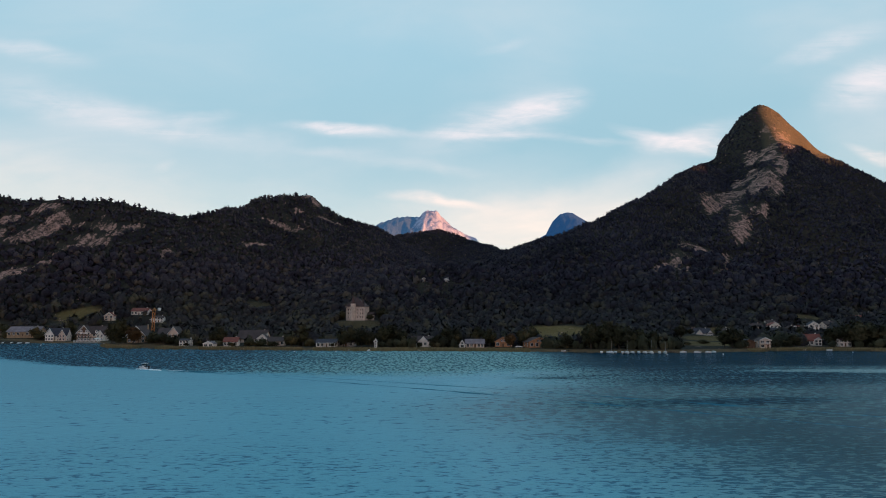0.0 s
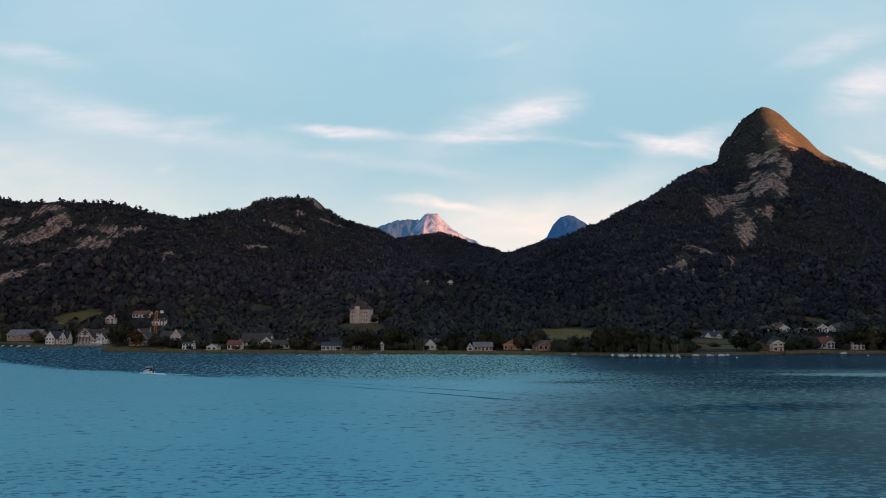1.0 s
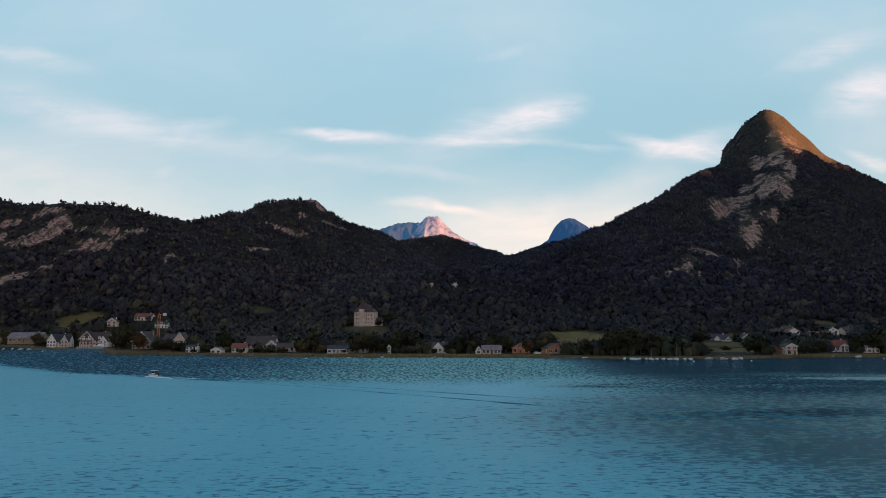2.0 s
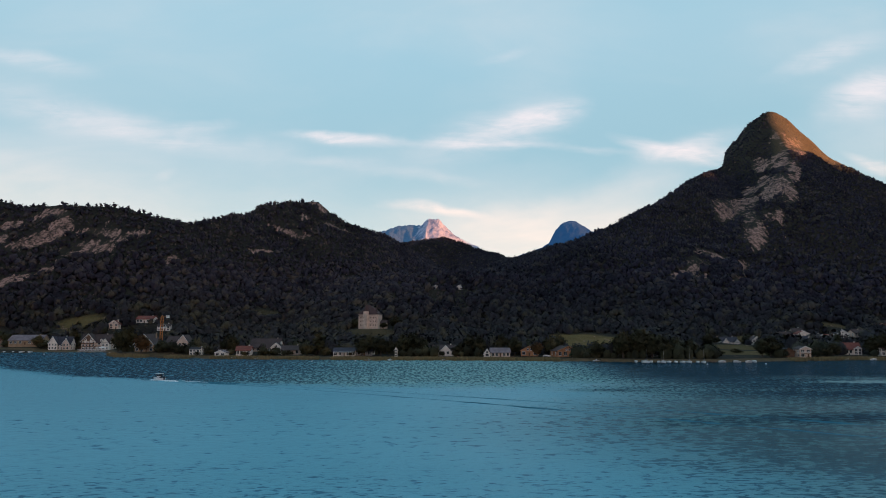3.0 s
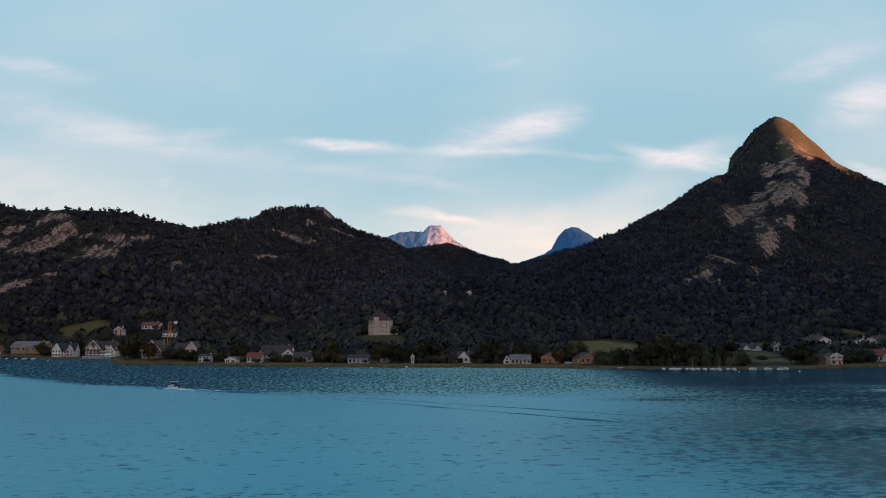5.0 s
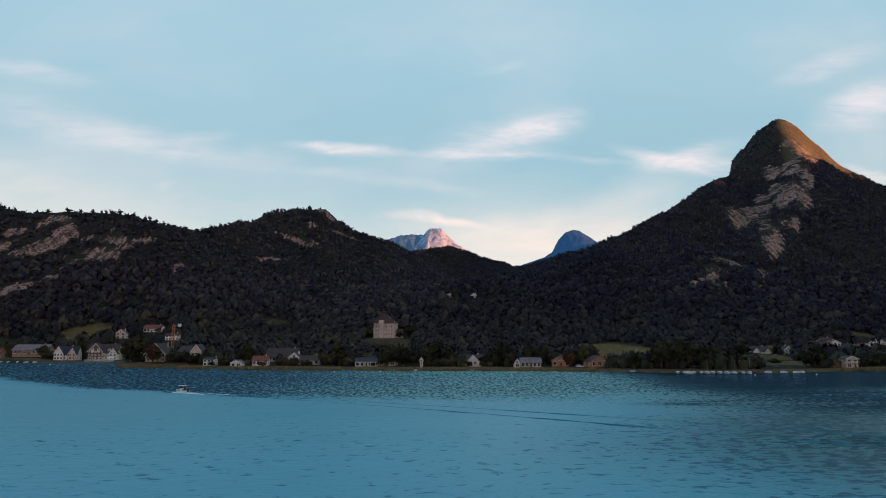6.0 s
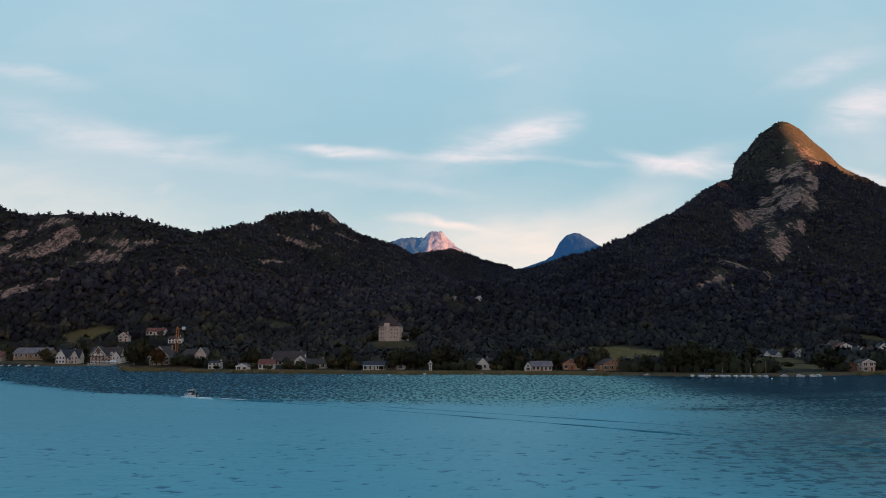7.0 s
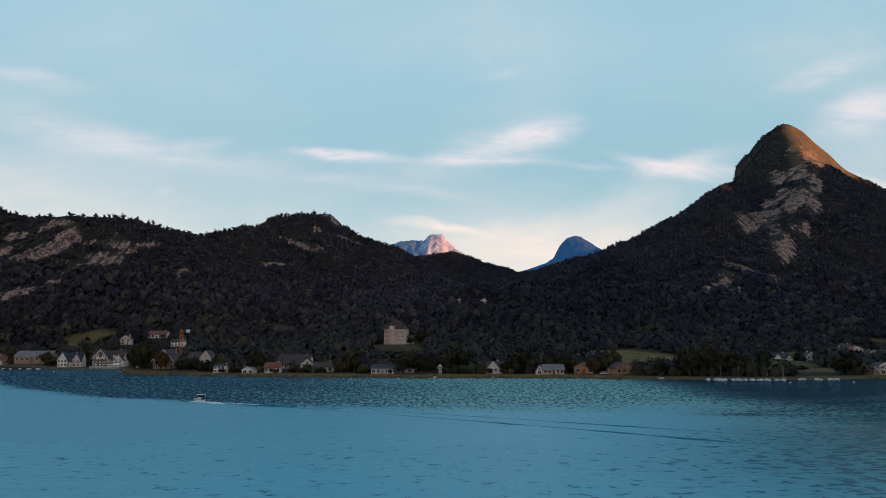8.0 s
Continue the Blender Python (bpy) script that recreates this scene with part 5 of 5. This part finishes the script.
def jetty(label, x, y, length, turn):
    ob = thing("jetty", label, "jetty", pose(x, y, 0, 0, 0, turn))
    n = int(length / 0.5)
    first = None
    for i in range(n):
        if first is None:
            p0 = part("plank", boxes((-0.8, 0.8, 0.02, 0.46, 0.55, 0.63)), BROWN_WOOD, ob)
            first = p0.data
        else:
            shared("plank", first, ob, Matrix.Translation((0, -i * 0.5, 0)))
    for i in range(0, n, 5):
        for s in (-0.75, 0.75):
            part("post", rod(bmesh.new(), (s, -i * 0.5, -2.5), (s, -i * 0.5, 1.1), 0.1), BROWN_WOOD, ob)


jetty("weathered wooden jetty by the moorings", 128, 352, 9, 4)
jetty("short plank jetty beside the boat hall", 24, 369, 7, -6)
jetty("plank jetty in front of the white villa", -150, 388, 6, 0)
jetty("narrow jetty at the lakeside lodge", -340, 474, 8, 3)


def car(label, x, y, turn, paint):
    ob = thing("car", label, "car", pose(x, y, ground_z(x, y) + 0.05, 0, 0, turn), "parked cars")
    part("body", solid([(-2.1, 0.3), (2.1, 0.3), (2.15, 0.75), (1.3, 0.95), (-2.0, 0.95)], 1.7), paint, ob)
    part("cabin", solid([(-1.9, 0.95), (0.9, 0.95), (0.35, 1.45), (-1.5, 1.45)], 1.5), GLASS, ob)
    part("roof", boxes((-1.5, 0.35, -0.72, 0.72, 1.45, 1.5)), paint, ob)
    for sx in (-1.3, 1.3):
        for sy in (-0.8, 0.8):
            wl = part("wheel", rod(bmesh.new(), (sx, sy - 0.1, 0.31), (sx, sy + 0.1, 0.31), 0.31, n=12), RUBBER, ob)
            part("rim", rod(bmesh.new(), (sx, sy - 0.11, 0.31), (sx, sy + 0.11, 0.31), 0.18, n=8), METAL, wl)


for i, (x, y, a) in enumerate(((69.5, 376.5, 10), (73.5, 377, 170), (46.0, 376, 5), (88, 374, 0), (97, 372, 175), (107, 371, 3))):
    car("white parked car on the lakeside lane" if i % 2 == 0 else "silver parked car on the lakeside lane", x, y, a, BOAT_WHITE if i % 2 == 0 else METAL)


# ---- the wake behind the boat ----
# the wave's dark face, painted as matt darker blue without gloss
SWELL, swell_nodes, swell_body = material("swell_water", 1.0, spec=0.0)
swell_nodes.put(swell_nodes.mix(swell_nodes.noise(swell_nodes.place, 0.6, 3), (0.018, 0.12, 0.18), (0.045, 0.21, 0.29)), swell_body.inputs["Base Color"])
def make_foam():
    m, n, b = material("wake_foam", 0.4, spec=0.4)
    f = n.noise(n.mapping(n.place, scale=(0.5, 2.0, 1)), 2.2, 5, 0.7)
    n.put(n.mix(n.ramp(f, 0.34, 0.56), (0.04, 0.30, 0.40), (0.85, 0.88, 0.90)), b.inputs["Base Color"])
    bump(n, b, f, 0.6, 0.2)
    return m


def wake_ribbon(name, label, path, widths, tall, mat):
    """A low swell along a curve: three lines of points, the middle one raised."""
    pts = [Vector((x, y, 0)) for x, y in path]
    co, quads = [], []
    n = len(pts)
    for i, p in enumerate(pts):
        d = (pts[min(i + 1, n - 1)] - pts[max(i - 1, 0)]).normalized()
        s = Vector((-d.y, d.x, 0)) * widths[i] / 2
        wob = 0.25 * widths[i] * (noise.noise(p * 0.13) + 0.4 * noise.noise(p * 0.7))
        p = p + s.normalized() * wob
        h = tall * (0.7 + 0.5 * noise.noise(p * 0.21))
        for k, z in ((-1, -0.02), (-0.4, h * 0.7), (0.1, h), (0.5, h * 0.5), (1, -0.02)):
            q = p + s * k
            co.append((q.x, q.y, z + 0.004))
    for i in range(n - 1):
        for j in range(4):
            a = i * 5 + j
            quads.append((a, a + 1, a + 6, a + 5))
    ob = new(name, mesh_from(name, np.array(co), np.array(quads), mat))
    return tagged(ob, label, "wake", kind="stuff")


def track(x):
    """The line the boat has drawn across the lake."""
    return 241 - 0.47 * (x + 115.6) - 0.0007 * (x + 115.6) ** 2


lane = np.linspace(-112.8, -94, 90)
wake_ribbon("wake", "white churned foam trailing behind the boat", [(x, track(x)) for x in lane], np.linspace(2.6, 0.1, 90) ** 0.8, 0.16, make_foam())
bow = np.linspace(-117.8, -105, 30)
wake_ribbon("wake", "white bow wave thrown aside by the boat", [(x, track(x) - 1.2 - 0.16 * (x + 118.5)) for x in bow], np.linspace(1.6, 0.9, 30), 0.28, bpy.data.materials["wake_foam"])
arm = np.linspace(-105, 120, 260)
for k, off in ((1, -0.055), (-1, 0.05)):
    wake_ribbon("wake", "faint dark swell left behind by the boat", [(x, track(x) + off * (x + 105) - 0.8 * k) for x in arm], (0.2 + 2.4 * np.clip(3.4 * fbm(arm / 9.0, arm * 0 + k, 4, 15) - 1.4, 0, 1)), 0.07, SWELL)


# ---- single trees near the water ----
def crown_mesh(name, lobes, clumps, size, mat, seed):
    """A crown: tufts of tilted leaf sprays over the skin and inside of several lobes."""
    r = np.random.RandomState(seed)
    co, away = [], []
    weights = np.array([l[3] ** 2 for l in lobes])
    for i in range(clumps):
        lx, ly, lz, rad, squash = lobes[r.choice(len(lobes), p=weights / weights.sum())]
        v = r.normal(size=3)
        v /= np.linalg.norm(v)
        c = np.array([lx, ly, lz]) + v * rad * r.uniform(0.55, 1.08) * np.array([1, 1, squash])
        for j in range(7):
            n = v + r.normal(size=3) * 0.5
            n /= np.linalg.norm(n)
            a = np.cross(n, (0.31, 0.22, 0.92))
            a /= np.linalg.norm(a)
            b = np.cross(n, a)
            at, spin = c + r.normal(size=3) * size * 0.55, r.uniform(0, 6.28)
            for k in range(3):
                t = spin + k * 2.094
                co.append(at + size * r.uniform(0.45, 0.85) * (math.cos(t) * a + math.sin(t) * b))
                away.append(0.6 * v + 0.4 * n)
    away = np.array(away)
    return mesh_from(name, np.array(co), np.arange(len(co)).reshape(-1, 3), mat, normals=away / np.linalg.norm(away, axis=1)[:, None])


def tree(kind, seed, mat, label):
    """A tree about ten metres tall; copies are scaled."""
    r = np.random.RandomState(seed)
    ob = thing("tree" if kind != "bush" else "shrub", label, "tree" if kind != "bush" else "shrub", Matrix.Translation((0, -400 - seed, -60)))
    bm = bmesh.new()
    lobes = []
    if kind == "broad":
        rod(bm, (0, 0, -0.6), (0.1, 0, 3.0), 0.36, 0.24, 8)
        for i in range(6):
            a = i * 1.05 + r.uniform(-0.3, 0.3)
            e = (2.1 * math.cos(a), 2.1 * math.sin(a), 5.2 + r.uniform(-0.6, 1.2))
            rod(bm, (0.1, 0, 2.4 + 0.2 * i), e, 0.15, 0.05, 5)
            lobes.append((*e, r.uniform(1.4, 2.0), 0.85))
        rod(bm, (0.1, 0, 3.0), (0.2, 0.1, 7.0), 0.22, 0.06, 6)
        lobes += [(0.9, 0.3, 3.6, 1.7, 0.9), (-0.9, -0.4, 3.5, 1.7, 0.9), (0.1, -0.9, 3.3, 1.6, 0.9), (0.1, 0.1, 7.6, 1.9, 0.95), (0.4, -0.5, 6.2, 2.3, 0.9), (-0.5, 0.4, 4.6, 2.2, 0.7)]
        n, size = 250, 0.74
    elif kind == "tall":
        rod(bm, (0, 0, -0.6), (0, 0, 8.0), 0.3, 0.06, 8)
        for i in range(6):
            z, a = 2.2 + i * 1.2, i * 2.4
            e = (0.7 * math.cos(a), 0.7 * math.sin(a), z + 1.0)
            rod(bm, (0, 0, z), e, 0.09, 0.03, 5)
            lobes.append((*e, 1.5 - abs(i - 2) * 0.18, 1.1))
        lobes.append((0, 0, 9.0, 0.7, 1.5))
        n, size = 220, 0.5
    elif kind == "conifer":
        rod(bm, (0, 0, -0.6), (0, 0, 9.6), 0.24, 0.03, 8)
        for i in range(10):
            z = 1.5 + i * 0.82
            rad = 2.0 * (1 - i / 10.5)
            for j in range(3):
                a = j * 2.1 + i * 0.7
                rod(bm, (0, 0, z + 0.3), (rad * math.cos(a), rad * math.sin(a), z - 0.1), 0.06, 0.02, 4)
            lobes.append((0, 0, z, rad, 0.22))
        n, size = 240, 0.42
    else:
        for i in range(5):
            a = i * 1.25
            e = (1.6 * math.cos(a), 1.6 * math.sin(a), 1.6 + r.uniform(-0.3, 0.7))
            rod(bm, (0, 0, -0.4), e, 0.12, 0.04, 5)
            lobes.append((*e, r.uniform(1.1, 1.6), 0.8))
        lobes.append((0, 0, 2.4, 1.6, 0.8))
        n, size = 150, 0.5
    part("trunk", bm, BARK, ob)
    shared("crown", crown_mesh("crown", lobes, n, size, mat, seed), ob, Matrix.Identity(4))
    return ob


MODELS = {
    "broad": [tree("broad", 1, LEAF_SHORE, "leafy dark green broadleaf tree near the shore"), tree("broad", 2, LEAF_SHORE, "leafy dark green broadleaf tree near the shore"), tree("broad", 3, LEAF_SHORE, "spreading green broadleaf tree near the shore")],
    "tall": [tree("tall", 4, LEAF_SHORE, "slender upright green tree by the shore"), tree("tall", 5, LEAF_SHORE, "slender upright green tree by the shore")],
    "conifer": [tree("conifer", 6, LEAF, "dark conical spruce on the bank")],
    "rust": [tree("broad", 7, LEAF_RUST, "rust-brown autumn tree beside a house")],
    "bush": [tree("bush", 8, LEAF_SHORE, "rounded olive-green garden shrub"), tree("bush", 9, LEAF_SHORE, "rounded olive-green garden shrub")],
}
# kind, x, y, height, width against a plain ten-metre model
WEST_TREES = [
    ("broad", -218.4, 418, 17.7, 1.87), ("broad", -234.7, 440, 13.8, 1.31), ("rust", -202.1, 405, 11.9, 1.31), ("bush", -189.0, 404, 6.7, 1.38),
    ("bush", -182.2, 402, 6.3, 1.51), ("bush", -176.9, 400, 5.5, 1.09), ("broad", -296.1, 492, 16.7, 1.1), ("conifer", -305.9, 500, 15.6, 1.25),
    ("broad", -352.5, 500, 11.5, 1.86), ("broad", -320.8, 488, 9.9, 1.21), ("bush", -312.0, 480, 5.3, 1.47),
]
REED_TREES = [
    ("bush", -156.5, 398, 5.1, 1.22), ("broad", -145.2, 404, 13.4, 1.31), ("broad", -151.5, 410, 10.2, 0.92), ("bush", -122.3, 392, 4.7, 1.2),
    ("bush", -117.9, 394, 4.0, 0.94), ("bush", -96.4, 394, 8.3, 1.75), ("tall", -89.4, 396, 13.1, 2.15), ("broad", -78.3, 402, 6.3, 1.3), ("bush", -84.2, 392, 5.4, 1.2),
    ("broad", -92.6, 566, 9.4, 1.13), ("bush", -163.6, 396, 3.3, 0.67), ("bush", -132.0, 388, 3.2, 0.79), ("bush", -107.4, 396, 3.3, 0.94), ("bush", -67.8, 384, 3.5, 0.65),
]
PARK_TREES = [
    ("broad", -61.8, 386, 10.7, 1.15), ("broad", -57.8, 392, 13.0, 1.46), ("broad", -50.8, 388, 12.1, 1.45), ("broad", -45.3, 386, 9.9, 0.96),
    ("broad", -38.1, 388, 13.6, 1.35), ("broad", -32.1, 392, 14.8, 1.56), ("broad", -26.3, 390, 11.5, 1.16), ("bush", -22.5, 386, 6.0, 1.05),
    ("broad", -4.2, 384, 7.8, 1.15), ("broad", 2.1, 388, 13.6, 1.35), ("broad", 7.7, 386, 12.8, 1.15), ("broad", 23.0, 402, 13.3, 1.3), ("broad", 28.8, 386, 12.1, 1.25),
    ("broad", -65.0, 552, 6.1, 0.96), ("broad", -56.3, 570, 11.5, 1.56), ("bush", -14.5, 380, 3.5, 0.65), ("bush", -6.6, 382, 4.2, 0.78),
]
MOORING_TREES = [
    ("rust", 41.0, 379, 9.1, 0.94), ("broad", 49.5, 386, 12.1, 1.15), ("broad", 56.0, 392, 13.7, 1.07), ("broad", 72.2, 366, 10.1, 1.0), ("conifer", 80.2, 366, 10.8, 1.53),
    ("broad", 86.7, 364, 15.7, 1.54), ("broad", 95.2, 366, 17.2, 1.82), ("broad", 102.9, 364, 14.4, 1.36), ("broad", 108.0, 362, 13.7, 1.44),
    ("broad", 115.5, 362, 12.3, 1.26), ("broad", 123.1, 362, 11.0, 1.17), ("tall", 99.7, 368, 15.2, 1.54), ("bush", 129.7, 362, 5.7, 0.99), ("bush", 69.3, 370, 2.7, 0.63),
]
EAST_TREES = [
    ("broad", 174.4, 374, 13.1, 1.86), ("broad", 170.5, 376, 10.4, 1.03), ("bush", 180.9, 374, 5.5, 0.89), ("bush", 202.1, 378, 6.3, 1.16), ("bush", 209.4, 380, 5.6, 1.29),
    ("broad", 218.0, 386, 8.5, 1.15), ("broad", 246.3, 392, 13.0, 1.46), ("broad", 252.1, 390, 15.4, 1.75), ("broad", 259.7, 388, 16.8, 1.93),
    ("broad", 268.5, 388, 16.1, 1.74), ("broad", 275.9, 386, 15.3, 1.63), ("broad", 286.4, 386, 16.0, 1.73), ("tall", 237.6, 412, 11.4, 1.21),
    ("broad", 238.7, 480, 9.7, 1.79), ("broad", 246.6, 470, 8.6, 1.75), ("broad", 180.1, 470, 10.4, 1.4), ("broad", 199.5, 500, 5.5, 0.87), ("broad", 225.8, 505, 10.2, 1.51),
    ("conifer", 334.9, 560, 10.3, 1.4), ("bush", 176.1, 420, 3.1, 1.43), ("bush", 156.8, 400, 2.9, 1.09),
]
used = set()
for i, (kind, x, y, tall, wide) in enumerate(WEST_TREES + REED_TREES + PARK_TREES + MOORING_TREES + EAST_TREES):
    models = MODELS[kind]
    src = models[i % len(models)]
    k = tall / (4.2 if kind == "bush" else 10.0)
    m = pose(x, y, ground_z(x, y), 0, 0, (i * 73) % 360)
    if src not in used:
        src.matrix_basis = m
        used.add(src)
        c = src
    else:
        c = copy_thing(src, m)
    c.scale = (wide, wide, k)
for kind in MODELS:
    for src in MODELS[kind]:
        if src not in used:
            for o in (*src.children_recursive, src):
                bpy.data.objects.remove(o)


# ---- reeds and shrubs along the bank ----
def make_reed():
    m, n, b = material("reed", 0.8, spec=0.2)
    rnd = n.add("ShaderNodeNewGeometry").outputs["Random Per Island"]
    n.put(n.mix(rnd, (0.17, 0.135, 0.065), (0.30, 0.23, 0.12)), b.inputs["Base Color"])
    return m


def reeds():
    r = np.random.RandomState(5)
    n = 42000
    x = r.uniform(-232, 262, n)
    x = x[(fbm(x / 30.0, x * 0 + 7.7, 3, 33) > 0.30) & ~((x > 50) & (x < 175))]
    n = len(x)
    y = shore(x) + r.uniform(-6.0, 4.0, n)
    h = r.uniform(0.9, 2.3, n)
    a = r.uniform(0, math.pi, n)
    lean = r.uniform(-0.3, 0.3, (n, 2))
    dx, dy = 0.11 * np.cos(a), 0.11 * np.sin(a)
    z = np.full(n, -0.5)
    p0, p1 = np.stack([x - dx, y - dy, z], -1), np.stack([x + dx, y + dy, z], -1)
    p2, p3 = np.stack([x + dx * 0.8 + lean[:, 0] * 0.5, y + dy * 0.8 + lean[:, 1] * 0.5, h * 0.6], -1), np.stack([x - dx * 0.8 + lean[:, 0] * 0.5, y - dy * 0.8 + lean[:, 1] * 0.5, h * 0.6], -1)
    p4 = np.stack([x + lean[:, 0], y + lean[:, 1], h], -1)
    co = np.stack([p0, p1, p2, p3, p4], 1).reshape(-1, 3)
    b = (np.arange(n) * 5)[:, None]
    tri = np.concatenate([b + np.array([[0, 1, 2]]), b + np.array([[0, 2, 3]]), b + np.array([[3, 2, 4]])])
    tagged(new("reeds", mesh_from("reeds", co, tri, make_reed(), False)), "straw-coloured reed belt along the bank", "reeds", kind="stuff")


reeds()


# ---- woods ----
# views kept open across the plain: x, y, radius
CLEARINGS.extend([(86, 412, 25), (100, 460, 32), (108, 512, 24), (94, 400, 9), (101, 430, 16), (107, 460, 20), (113, 490, 18), (73, 398, 13), (79, 422, 15), (84, 450, 18), (150, 380, 15), (166, 378, 13), (158, 408, 22), (186, 442, 24), (202, 476, 20), (208, 500, 14), (166, 398, 15), (176, 430, 20), (190, 460, 18), (205, 490, 15), (255, 470, 12), (275, 500, 16), (292, 530, 16), (307, 548, 12),
                  (300, 480, 10), (330, 545, 12), (405, 690, 18), (395, 660, 15), (380, 625, 13), (420, 672, 12), (350, 590, 12), (-348, 556, 14), (-300, 515, 10), (228, 388, 10), (236, 393, 9), (222, 378, 8)])
leafy = [spray_shape(300 + i, 150, 0.18, 0.95 + 0.1 * i) for i in range(6)]
near_crowns = [spray_shape(130 + i, 84, 0.23, 0.86 + 0.05 * i) for i in range(9)]
far_crowns = [spray_shape(210 + i, 16, 0.33, 0.85 + 0.05 * i, False) for i in range(8)]


def keep_bank(x, y, z):
    return in_wedge(x, y) & (y - shore(x) < 85) & (y < 600) & (fbm(x / 26.0, y / 26.0, 3, 78) > 0.42)


def keep_gardens(x, y, z):
    return in_wedge(x, y) & (y - shore(x) < 70) & (y < 600) & (fbm(x / 16.0, y / 16.0, 3, 77) > 0.50)


def keep_slope(x, y, z):
    return keep_near(x, y, z) & (y - shore(x) >= 85) & (z < 95)


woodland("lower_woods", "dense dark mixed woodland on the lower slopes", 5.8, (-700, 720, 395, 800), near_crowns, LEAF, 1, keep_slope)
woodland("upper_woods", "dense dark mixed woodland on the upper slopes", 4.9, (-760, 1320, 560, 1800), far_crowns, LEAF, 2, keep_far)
woodland("bank_woods", "leafy mixed trees behind the lakeside gardens", 6.4, (-440, 340, 340, 580), leafy, LEAF, 4, keep_bank, 24)
woodland("garden_shrubs", "mixed garden shrubs and hedges between the houses", 4.5, (-420, 330, 340, 560), leafy, LEAF_SHORE, 3, keep_gardens, 8)
